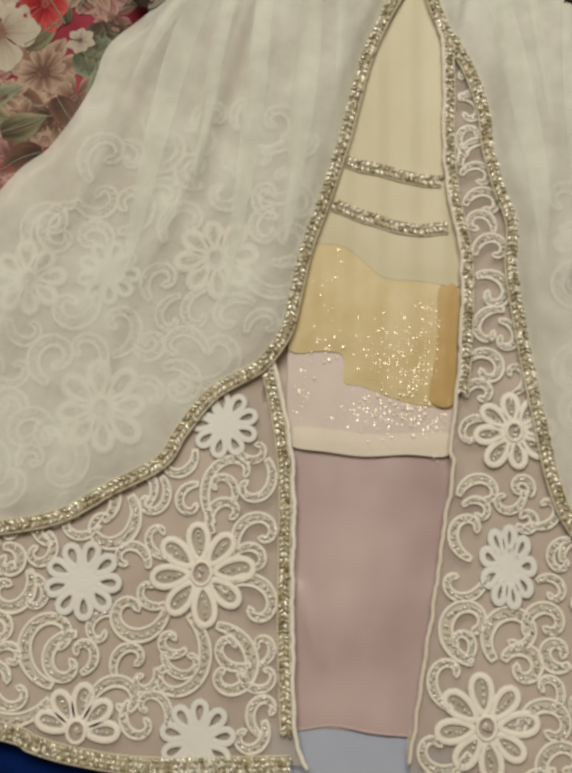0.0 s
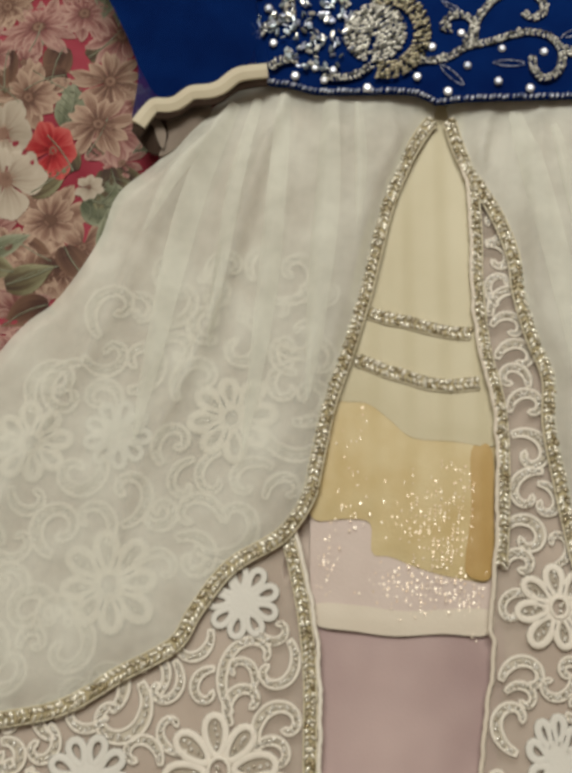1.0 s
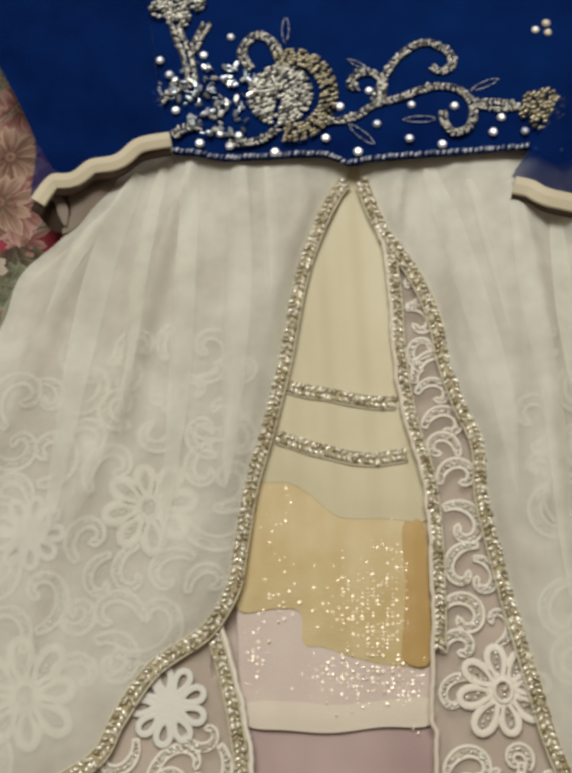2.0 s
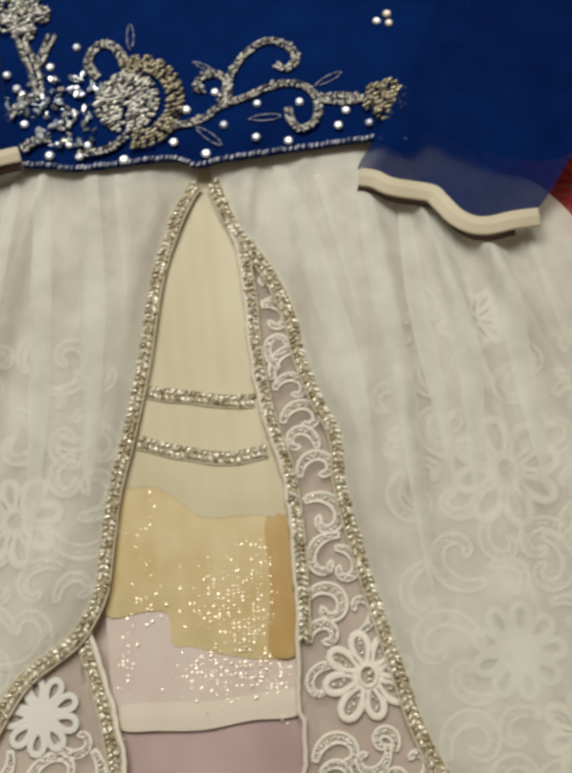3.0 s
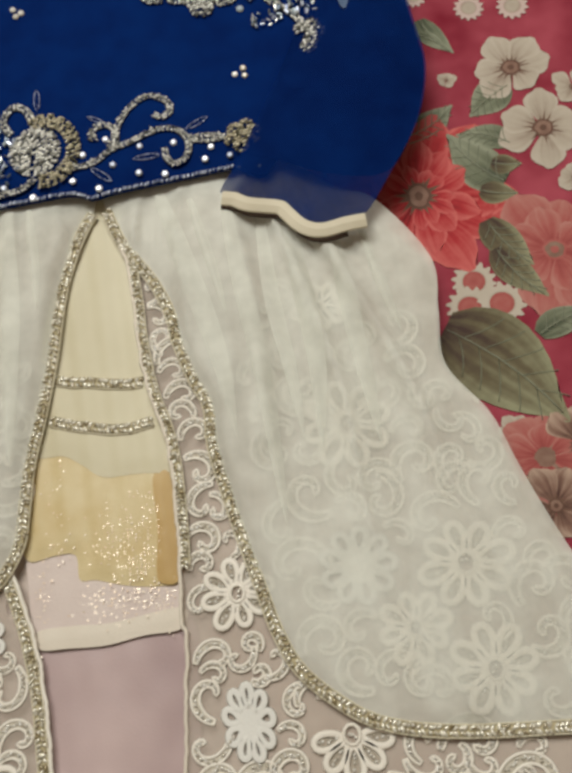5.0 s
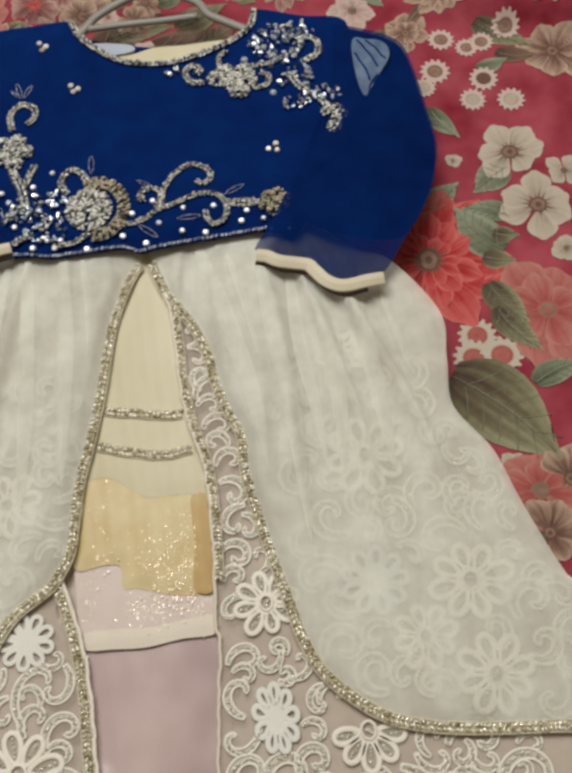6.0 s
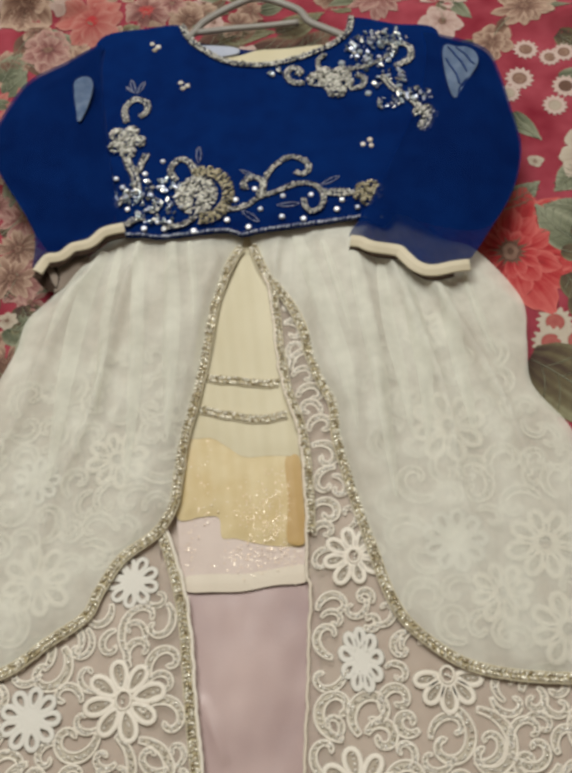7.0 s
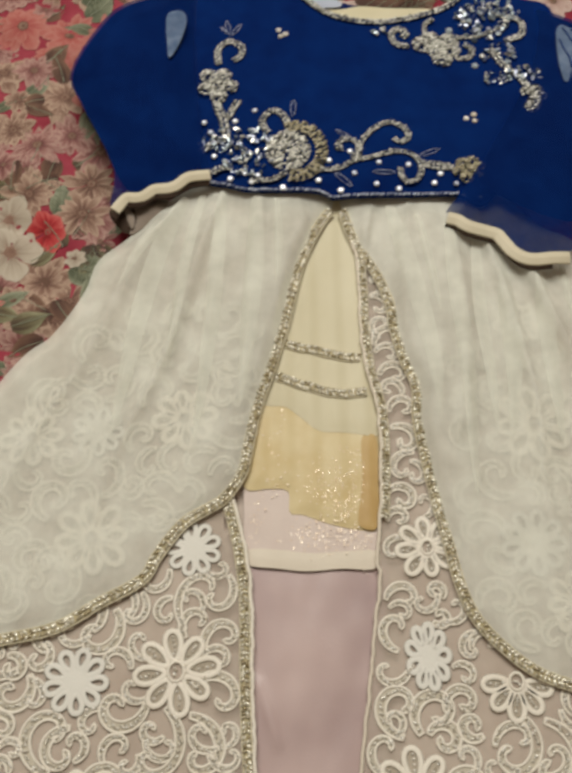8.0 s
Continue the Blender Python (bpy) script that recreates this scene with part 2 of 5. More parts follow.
class Mesh:
    """Vertices, faces, one UV a vertex and a material slot a face."""

    def __init__(self):
        self.v, self.f, self.uv, self.slot = [], [], [], []

    def add(self, verts, faces, uvs=None, slot=0):
        n = len(self.v)
        self.v += [tuple(q) for q in verts]
        self.f += [tuple(n + i for i in q) for q in faces]
        self.uv += uvs or [(0.5, 0.5)] * len(verts)
        self.slot += [slot] * len(faces)

    def bead(self, place, along, length, width, tall, slot=0):
        """One small oblong bead lying along a direction in the plan."""
        x, y, z = place
        ax = Vector((math.cos(along), math.sin(along)))
        ay = Vector((-ax.y, ax.x))
        verts = [(x + ax.x * length, y + ax.y * length, z), (x - ax.x * length, y - ax.y * length, z)]
        for s in (0.55, -0.55):
            for k in range(6):
                a = k * math.pi / 3
                o = ax * (s * length) + ay * (math.cos(a) * width)
                verts.append((x + o.x, y + o.y, z + math.sin(a) * tall))
        faces = []
        for k in range(6):
            j = (k + 1) % 6
            faces += [(0, 2 + k, 2 + j), (1, 8 + j, 8 + k), (2 + k, 8 + k, 8 + j, 2 + j)]
        self.add(verts, faces, slot=slot)

    def disc(self, place, radius, tilt, turn, slot=0, sides=7, thick=0.0003):
        """A sequin: a thin tilted disc."""
        m = Matrix.Translation(place) @ Euler((tilt * math.cos(turn), tilt * math.sin(turn), turn)).to_matrix().to_4x4()
        ring = [(radius * math.cos(k * math.tau / sides), radius * math.sin(k * math.tau / sides)) for k in range(sides)]
        verts = [m @ Vector((a, b, thick)) for a, b in ring] + [m @ Vector((a, b, 0)) for a, b in ring]
        faces = [tuple(range(sides))] + [(k, k + sides, (k + 1) % sides + sides, (k + 1) % sides) for k in range(sides)]
        self.add(verts, faces, slot=slot)

    def tube(self, pts, radius, closed=False, sides=6, flat=1.0, slot=0, uv=0.5):
        """A cord along 3D points."""
        n = len(pts)
        verts, faces = [], []
        for i, p in enumerate(pts):
            a, b = (pts[i - 1], pts[(i + 1) % n]) if closed else (pts[max(i - 1, 0)], pts[min(i + 1, n - 1)])
            d = Vector(b) - Vector(a)
            d = d.normalized() if d.length > 1e-9 else Vector((1, 0, 0))
            side = Vector((-d.y, d.x, 0))
            side = side.normalized() if side.length > 1e-6 else Vector((1, 0, 0))
            up = d.cross(side)
            for k in range(sides):
                w = k * math.tau / sides
                verts.append(Vector(p) + side * (math.cos(w) * radius) + up * (math.sin(w) * radius * flat))
        for i in range(n if closed else n - 1):
            for k in range(sides):
                j, e = (i + 1) % n, (k + 1) % sides
                faces.append((i * sides + k, i * sides + e, j * sides + e, j * sides + k))
        if not closed:
            faces += [tuple(range(sides)), tuple(range((n - 1) * sides, n * sides))]
        self.add(verts, faces, [(uv, 0.5)] * len(verts), slot)

    def object(self, name, materials, parent=None, label="", smooth=True, kind=""):
        me = bpy.data.meshes.new(name)
        me.from_pydata(self.v, [], self.f)
        for m in materials:
            me.materials.append(m)
        me.polygons.foreach_set("material_index", self.slot)
        me.polygons.foreach_set("use_smooth", [smooth] * len(self.f))
        layer = me.uv_layers.new(name="UVMap")
        loops = np.zeros(len(me.loops), dtype=np.int32)
        me.loops.foreach_get("vertex_index", loops)
        layer.data.foreach_set("uv", np.array(self.uv, dtype=np.float32)[loops].ravel())
        me.update()
        ob = new(name, me)
        if parent:
            ob.parent = parent
        return tagged(ob, label=label, kind=kind)


def inside(px, py, poly):
    hit = np.zeros(len(px), dtype=bool)
    for (ax, ay), (bx, by) in zip(poly, poly[1:] + poly[:1]):
        if ay != by:
            hit ^= ((ay > py) != (by > py)) & (px < (bx - ax) * (py - ay) / (by - ay) + ax)
    return hit


def edge_distance(x, y, poly):
    best = np.full(len(x), 9.0)
    for (ax, ay), (bx, by) in zip(poly, poly[1:] + poly[:1]):
        dx, dy = bx - ax, by - ay
        u = np.clip(((x - ax) * dx + (y - ay) * dy) / max(dx * dx + dy * dy, 1e-12), 0, 1)
        best = np.minimum(best, np.hypot(x - ax - u * dx, y - ay - u * dy))
    return best


def sheet(outline, height, step, thick=0.0012, curved=True):
    """A piece of cloth cut to an outline in the plan, laid at height(x, y), with a rim of that thickness."""
    poly = [(p.x, p.y) for p in smooth_path(outline, step, True)] if curved else [tuple(p) for p in outline]
    if (Vector(poly[0]) - Vector(poly[-1])).length < step * 0.6:
        poly.pop()
    if sum(a[0] * b[1] - b[0] * a[1] for a, b in zip(poly, poly[1:] + poly[:1])) < 0:
        poly.reverse()
    xs, ys = zip(*poly)
    gx, gy = np.meshgrid(np.arange(min(xs), max(xs), step), np.arange(min(ys), max(ys), step))
    gx[::2] += step / 2
    gx, gy = gx.ravel(), gy.ravel()
    keep = inside(gx, gy, poly)
    gx, gy = gx[keep], gy[keep]
    far = edge_distance(gx, gy, poly)
    keep = far > step * 0.45
    pts = [Vector(p) for p in poly] + [Vector(p) for p in zip(gx[keep], gy[keep])]
    n = len(poly)
    v, _, f, *_ = delaunay_2d_cdt(pts, [(i, (i + 1) % n) for i in range(n)], [], 1, 1e-6)
    ax, ay = np.array([q.x for q in v]), np.array([q.y for q in v])
    dist = edge_distance(ax, ay, poly)
    m = Mesh()
    m.add([(a, b, height(a, b, d)) for a, b, d in zip(ax, ay, dist)], f)
    rim = [(a, b, height(a, b, 0.0)) for a, b in poly]
    m.add(rim + [(a, b, c - thick) for a, b, c in rim], [((i + 1) % n, i, i + n, (i + 1) % n + n) for i in range(n)])
    return m


def ease(a, b, x):
    u = min(max((x - a) / (b - a), 0.0), 1.0)
    return u * u * (3 - 2 * u)


def wave(x, y, s, seed=0.0):
    return noise.noise((x * s, y * s, seed))


# ---- heights of the layers ----
def bed_z(x, y):
    z = -0.0075 + 0.0045 * wave(x, y, 9, 1.3) + 0.0008 * wave(x, y, 24, 4.1)
    z += 0.015 * abs(wave(x * 0.7 + y * 0.5, y * 1.6 - x * 0.3, 17, 6.2)) * max(ease(0.19, 0.25, y), ease(-0.17, -0.22, x))
    along = (y - 0.20) * 0.9 + (x - 0.30) * 0.25
    z += 0.016 * math.exp(-(along / 0.012) ** 2) * ease(0.20, 0.27, x) * ease(0.60, 0.45, x)
    along = (y - 0.262) + (x + 0.15) * 0.25
    z += 0.012 * math.exp(-(along / 0.014) ** 2) * ease(-0.05, -0.15, x)
    return z


def flat_z(base, puff=0.0, reach=0.02, ripple=0.0):
    return lambda x, y, d: base + puff * ease(0, reach, d) + ripple * wave(x, y, 30, base * 700)


def veil_z(x, y, d=0.0):
    """Soft gathers that fan out from the waist and die away towards the hem."""
    centre = -0.05 if x < 0 else 0.055
    top = 0.16
    a = math.atan2(x - centre, top - y) + 0.05 * wave(x, y, 7, 3)
    fan = (1 - abs(math.sin(a * 15 + 2.5 * wave(a * 4, y * 2, 1, 9)))) ** 2 * 1.2 + 0.6 * (1 - abs(math.sin(a * 31 + 2 + 2 * wave(a * 3, y * 3, 1, 4)))) ** 2 * (0.5 + wave(a * 5, y * 6, 1, 2))
    fade = ease(0.02, -0.035, y) * (0.30 + 0.70 * ease(-0.30, -0.02, y))
    crease = (1 - abs(math.sin(a * 52 + 4 * wave(a * 6, y * 2, 1, 6)))) ** 3 * ease(-0.20, -0.03, y) * ease(0.02, -0.02, y)
    z = 0.0102 + 0.0085 * fade * fan + 0.0014 * crease + 0.0018 * wave(x, y, 16, 7) + 0.0006 * wave(x, y, 48, 3)
    z = 0.0096 + (min(max(z, 0.0096), 0.0172) - 0.0096) * ease(0.0, 0.010, d)
    return z - 0.0006 * ease(0.014, 0.0, d)


def bodice_z(x, y, d=0.05):
    return 0.0160 + 0.0018 * ease(0, 0.02, d) + 0.0012 * wave(x, y, 20, 5)


def sleeve_z(x, y, d=0.05):
    return 0.0215 + 0.0030 * ease(0, 0.035, d) + 0.0018 * wave(x, y, 26, 8) - 0.003 * ease(0.02, 0.0, d) * ease(0.0, 0.10, y)


# ---- room ----
def block(name, low, high, material, label, kind="structure"):
    m = Mesh()
    (x0, y0, z0), (x1, y1, z1) = low, high
    m.add([(x, y, z) for x in (x0, x1) for y in (y0, y1) for z in (z0, z1)],
          [(0, 1, 3, 2), (4, 6, 7, 5), (0, 4, 5, 1), (2, 3, 7, 6), (0, 2, 6, 4), (1, 5, 7, 3)])
    return m.object(name, [material], label=label, smooth=False, kind=kind)


block("floor", (-2.2, -2.2, -0.62), (2.2, 2.2, -0.55), WOOD, "dark wooden floor under the bed")
block("ceiling", (-2.2, -2.2, 2.15), (2.2, 2.2, 2.25), PAINT, "plain cream painted ceiling")
block("wall_north", (-2.2, 2.2, -0.55), (2.2, 2.3, 2.15), PAINT, "plain cream painted wall")
block("wall_south", (-2.2, -2.3, -0.55), (2.2, -2.2, 2.15), PAINT, "plain cream painted wall")
block("wall_east", (2.2, -2.2, -0.55), (2.3, 2.2, 2.15), PAINT, "plain cream painted wall")
block("wall_west", (-2.3, -2.2, -0.55), (-2.2, 2.2, 2.15), PAINT, "plain cream painted wall")

# ---- bed ----
bed = tagged(new("bed"), "bed with a crimson cotton sheet printed with flowers", "bed")
bed.location = (0, 0, -0.55)
m = Mesh()
rings = []
for z, s in ((0, 0.97), (0.03, 1.0), (0.49, 1.0), (0.525, 0.985)):
    rings.append([(sx * (0.75 * s - c * 0.04) , sy * (0.95 * s - (1 - c) * 0.04), z) for sx, sy, c in ((-1, -1, 0), (-1, -1, 1), (1, -1, 1), (1, -1, 0), (1, 1, 0), (1, 1, 1), (-1, 1, 1), (-1, 1, 0))])
m.add([q for r in rings for q in r], [(i * 8 + k, i * 8 + (k + 1) % 8, i * 8 + 8 + (k + 1) % 8, i * 8 + 8 + k) for i in range(3) for k in range(8)] + [tuple(range(24, 32))])
m.object("mattress", [CREAM], bed, "cream mattress under the sheet", smooth=False)

m = Mesh()
xs = np.concatenate([np.linspace(-0.80, -0.42, 50, False), np.linspace(-0.42, 0.52, 190), np.linspace(0.525, 0.80, 36)])
ys = np.concatenate([np.linspace(-1.0, -0.5, 64, False), np.linspace(-0.5, 0.52, 204), np.linspace(0.525, 1.0, 60)])


def drape(x, y):
    over = max(abs(x) - 0.76, abs(y) - 0.96, 0.0)
    return bed_z(x, y) - over * 7


m.add([(x, y, drape(x, y) + 0.55) for y in ys for x in xs],
      [(j * len(xs) + i, j * len(xs) + i + 1, (j + 1) * len(xs) + i + 1, (j + 1) * len(xs) + i) for j in range(len(ys) - 1) for i in range(len(xs) - 1)])
bed_sheet = m.object("bed_sheet", [RED], bed, "crimson cotton sheet with printed flowers, wrinkled")


# ---- printed flowers and leaves on the sheet ----
LAYER = [0]


def print_level():
    LAYER[0] = (LAYER[0] + 1) % 14
    return 0.00034 + 0.000025 * LAYER[0]


def petal(m, base, angle, length, width, lift, slot=0, bend=0.0, notch=0.0, full=0.8):
    """One petal or leaf: a curved strip of five rungs, with its tone running from base to tip."""
    rows, across = 9, 7
    verts, uvs, faces = [], [], []
    phase = 3.7 * math.sin(base[0] * 900 + angle * 5)
    for i in range(rows):
        s = i / (rows - 1)
        half = width * math.sin(math.pi * (0.06 + 0.90 * s) ** full) ** 0.75 * 0.5
        a = angle + bend * s
        for k in range(across):
            u = k / (across - 1) * 2 - 1
            reach = length * (s - notch * (1 - abs(u)) * s**4 + 0.0 * u) - length * 0.12 * u * u * s
            x = base[0] + math.cos(a) * reach - math.sin(a) * u * half
            y = base[1] + math.sin(a) * reach + math.cos(a) * u * half
            verts.append((x, y, bed_z(x, y) + 0.55 + lift))
            uvs.append((0.10 + 0.62 * s + 0.30 * u**4, phase + 0.5 * u))
    for i in range(rows - 1):
        for k in range(across - 1):
            q = i * across + k
            faces.append((q, q + 1, q + across + 1, q + across))
    m.add(verts, faces, uvs, slot)


PLACED = []


def keep_clear(ob, place, r):
    PLACED.append((place[0], place[1], r))
    return ob


def print_flower(place, r, petals, material, heart=P_BROWN, wide=1.15, rows=1, turn=0.0, heart_r=0.17, squash=0.0):
    rnd = random.Random(round(place[0] * 9999) + round(place[1] * 777))
    m, lift = Mesh(), print_level()
    for row in range(rows):
        size = r * (1 - 0.33 * row)
        for k in range(petals):
            a = turn + (k + 0.5 * row) * math.tau / petals + rnd.uniform(-0.2, 0.2)
            ln = size * rnd.uniform(0.72, 1.10) * (1 - squash * abs(math.sin(a)))
            petal(m, (place[0] + math.cos(a) * r * 0.08, place[1] + math.sin(a) * r * 0.08), a, ln, wide * size * math.tau / petals * 0.60, lift + 0.00001 * (k % 3) + 0.00003 * row, 0, rnd.uniform(-0.15, 0.15), 0.06, 1.7)
    if r > 0.017 and rows == 1 or r > 0.05:
        for k in range(15):
            petal(m, place, k * math.tau / 15 + rnd.uniform(-0.12, 0.12), r * heart_r * rnd.uniform(1.4, 2.2), r * 0.055, lift + 0.00010, 1, full=0.8)
    rings = ((1.0, 1), (0.78, 2), (0.34, 1))
    for step_up, (size, slot) in enumerate(rings):
        rim = [(place[0] + r * heart_r * size * (1 + 0.10 * math.sin(5 * w + r * 900)) * math.cos(w), place[1] + r * heart_r * size * (1.25 if r > 0.05 else 1.0) * math.sin(w)) for w in (k * math.tau / 14 for k in range(14))]
        m.add([(x, y, bed_z(x, y) + 0.55 + lift + 0.00012 + 0.00002 * step_up) for x, y in rim], [tuple(range(14))], [(0.45, 0.5)] * 14, slot)
    return m.object("printed_flower", [material, heart, P_BEIGE], bed_sheet)


def print_leaf(place, angle, length, width, material=P_LEAF, bend=0.2):
    """A printed leaf: blade, pale midrib and, on the larger ones, side veins."""
    m, lift = Mesh(), print_level()
    petal(m, place, math.radians(angle), length, width, lift, 0, bend)

    def rib(s, u):
        w = math.radians(angle) + bend * s
        half = width * math.sin(math.pi * (0.06 + 0.90 * s) ** 0.8) ** 0.75 * 0.5
        x, y = place[0] + math.cos(w) * length * s - math.sin(w) * u * half, place[1] + math.sin(w) * length * s + math.cos(w) * u * half
        return (x, y, bed_z(x, y) + 0.55 + lift + 0.0001)

    m.tube([rib(s, 0) for s in (0.02, 0.2, 0.4, 0.6, 0.8, 0.93)], 0.00040, sides=4, flat=0.3, slot=1, uv=0.75)
    if width > 0.017:
        for k in range(5):
            for side in (-1, 1):
                s = 0.10 + 0.15 * k + (0.04 if side > 0 else 0)
                m.tube([rib(s, 0), rib(s + 0.08, 0.35 * side), rib(s + 0.13, 0.62 * side), rib(s + 0.16, 0.84 * side)], 0.00030, sides=4, flat=0.3, slot=1, uv=0.6)
    return m.object("printed_leaf", [material, P_LEAF], bed_sheet)


def print_ring(place, r, teeth=14, outer=None, heart=None):
    """A small fringed rosette: ivory teeth round a red heart."""
    m, lift = Mesh(), print_level()
    n = teeth * 4
    verts, uvs = [(*place, 0)], [(0.4, 0.5)]
    for ring, tone in ((0.3, 0.5), (0.52, 0.35), (0.62, 0.9), (0.85, 0.9)):
        for k in range(n):
            reach = r * ring * (1.0 if ring < 0.8 else (1.0, 1.2, 1.25, 0.98)[k % 4])
            verts.append((place[0] + reach * math.cos(k * math.tau / n), place[1] + reach * math.sin(k * math.tau / n), 0))
            uvs.append((tone, 0.5))
    verts = [(x, y, bed_z(x, y) + 0.55 + lift) for x, y, _ in verts]
    wheel = [(1 + i * n + k, 1 + i * n + n + k, 1 + i * n + n + (k + 1) % n, 1 + i * n + (k + 1) % n) for i in range(3) for k in range(n)]
    m.add(verts, [(0, 1 + k, 1 + (k + 1) % n) for k in range(n)] + wheel, uvs)
    m.slot = [1] * n + [1] * n + [0] * (2 * n)
    return keep_clear(m.object("printed_rosette", [outer or P_WHITE, heart or P_SALMON], bed_sheet), place, r)


def flower(place, r, *rest, **named):
    return keep_clear(print_flower(place, r, *rest, **named), place, r)


# right of the dress
for start, end, width, ink, bend in (((0.205, 0.120), (0.222, 0.090), 0.016, P_LEAF, 0.3), ((0.203, 0.108), (0.219, 0.096), 0.010, P_LEAF, -0.2), ((0.252, 0.060), (0.224, 0.041), 0.024, P_LEAF, 0.2),
                                     ((0.186, 0.032), (0.216, 0.050), 0.020, P_LEAF, 0.3), ((0.184, 0.026), (0.206, 0.034), 0.014, P_OLIVE, 0.2), ((0.238, -0.008), (0.207, 0.029), 0.030, P_LEAF, -0.3),
                                     ((0.246, 0.018), (0.214, 0.030), 0.018, P_LEAF, 0.4), ((0.232, 0.006), (0.250, 0.002), 0.014, P_OLIVE, 0.2), ((0.222, -0.012), (0.244, -0.018), 0.016, P_OLIVE, 0.2),
                                     ((0.222, -0.033), (0.243, -0.068), 0.022, P_OLIVE, 0.2), ((0.224, -0.053), (0.247, -0.090), 0.020, P_OLIVE, 0.25), ((0.238, -0.112), (0.272, -0.100), 0.018, P_LEAF, -0.3),
                                     ((0.186, -0.100), (0.246, -0.164), 0.054, P_OLIVE, -0.25), ((0.185, -0.104), (0.214, -0.152), 0.030, P_BROWN, -0.15), ((0.190, -0.097), (0.228, -0.108), 0.018, P_BROWN, -0.4),
                                     ((0.250, 0.196), (0.290, 0.168), 0.020, P_OLIVE, 0.2), ((0.262, 0.166), (0.292, 0.158), 0.016, P_BROWN, 0.3), ((0.245, 0.152), (0.270, 0.158), 0.014, P_LEAF, 0.3)):
    dx, dy = end[0] - start[0], end[1] - start[1]
    print_leaf(start, math.degrees(math.atan2(dy, dx)) - math.degrees(bend) * 0.9, math.hypot(dx, dy), width, ink, bend)
flower((0.1848, -0.0112), 0.057, 10, P_RED, P_BROWN, rows=3, wide=1.35, heart_r=0.13)
flower((0.2573, -0.0593), 0.042, 6, P_SALMON, P_SALMON, wide=1.25, rows=2)
flower((0.2561, 0.0730), 0.0260, 6, P_WHITE, wide=1.28, heart_r=0.24)
flower((0.2674, 0.0256), 0.0270, 6, P_WHITE, wide=1.28, turn=0.4, heart_r=0.24)
flower((0.2796, -0.0121), 0.012, 5, P_WHITE, wide=1.25)
flower((0.2910, 0.0520), 0.014, 6, P_WHITE, wide=1.25)
flower((0.2271, -0.1836), 0.034, 6, P_SALMON, P_BEIGE, wide=1.25, rows=2)
flower((0.2470, -0.1782), 0.026, 6, P_BEIGE, wide=1.25)
flower((0.2275, -0.2107), 0.024, 6, P_BEIGE, wide=1.25)
flower((0.2156, -0.1668), 0.012, 6, P_WHITE)
print_ring((0.2078, -0.0726), 0.0125)
print_ring((0.2026, -0.0885), 0.0130)
print_ring((0.2211, -0.0890), 0.0135)
print_ring((0.1970, -0.1336), 0.0140)
for place, r, heart in (((0.273, 0.192), 0.0105, P_BEIGE), ((0.223, 0.187), 0.0100, P_BEIGE), ((0.214, 0.157), 0.0110, P_BEIGE), ((0.204, 0.143), 0.0085, P_WHITE), ((0.241, 0.177), 0.0085, P_BEIGE), ((0.253, 0.181), 0.0090, P_BEIGE),
                        ((0.249, 0.146), 0.0105, P_BROWN), ((0.238, 0.128), 0.0095, P_WHITE), ((0.266, 0.125), 0.0100, P_WHITE)):
    print_ring((place[0], place[1] - 0.004), r, 13, P_ROSETTE, heart)
flower((0.3041, 0.1601), 0.030, 7, P_BEIGE, wide=1.25)
flower((0.2145, 0.0701), 0.0065, 5, P_WHITE, wide=1.25)
# left of the dress
print_leaf((-0.2007, -0.0127), 80, 0.030, 0.018)
print_leaf((-0.1754, -0.0315), -70, 0.045, 0.030, P_OLIVE)
print_leaf((-0.1872, -0.0493), -20, 0.030, 0.026)
flower((-0.2250, 0.0470), 0.022, 14, P_PINK, rows=2)
flower((-0.2020, 0.0590), 0.019, 12, P_PINK, rows=2)
flower((-0.2235, 0.0038), 0.022, 11, P_BEIGE, rows=2)
flower((-0.1825, 0.0190), 0.0205, 13, P_BEIGE, rows=1)
flower((-0.1850, -0.0075), 0.0205, 13, P_BEIGE, rows=1)
flower((-0.2068, -0.0247), 0.016, 6, P_RED, P_RED, wide=1.25)
flower((-0.2366, -0.0148), 0.020, 6, P_WHITE, P_BEIGE, wide=1.25)
flower((-0.2306, -0.0420), 0.024, 6, P_WHITE, P_BEIGE, wide=1.25)
flower((-0.1855, -0.0435), 0.008, 7, P_WHITE)
flower((-0.2034, -0.0630), 0.022, 10, P_BEIGE, rows=2)
flower((-0.1844, -0.0769), 0.016, 11, P_BEIGE, rows=1)
flower((-0.2061, -0.0947), 0.020, 9, P_BEIGE, rows=2)
flower((-0.1909, -0.0937), 0.013, 9, P_BEIGE, rows=1)
flower((-0.2102, -0.1163), 0.018, 9, P_PINK, rows=2)
flower((-0.2213, -0.0808), 0.014, 9, P_BEIGE, rows=1)
flower((-0.2455, 0.0615), 0.018, 11, P_BEIGE, rows=2)
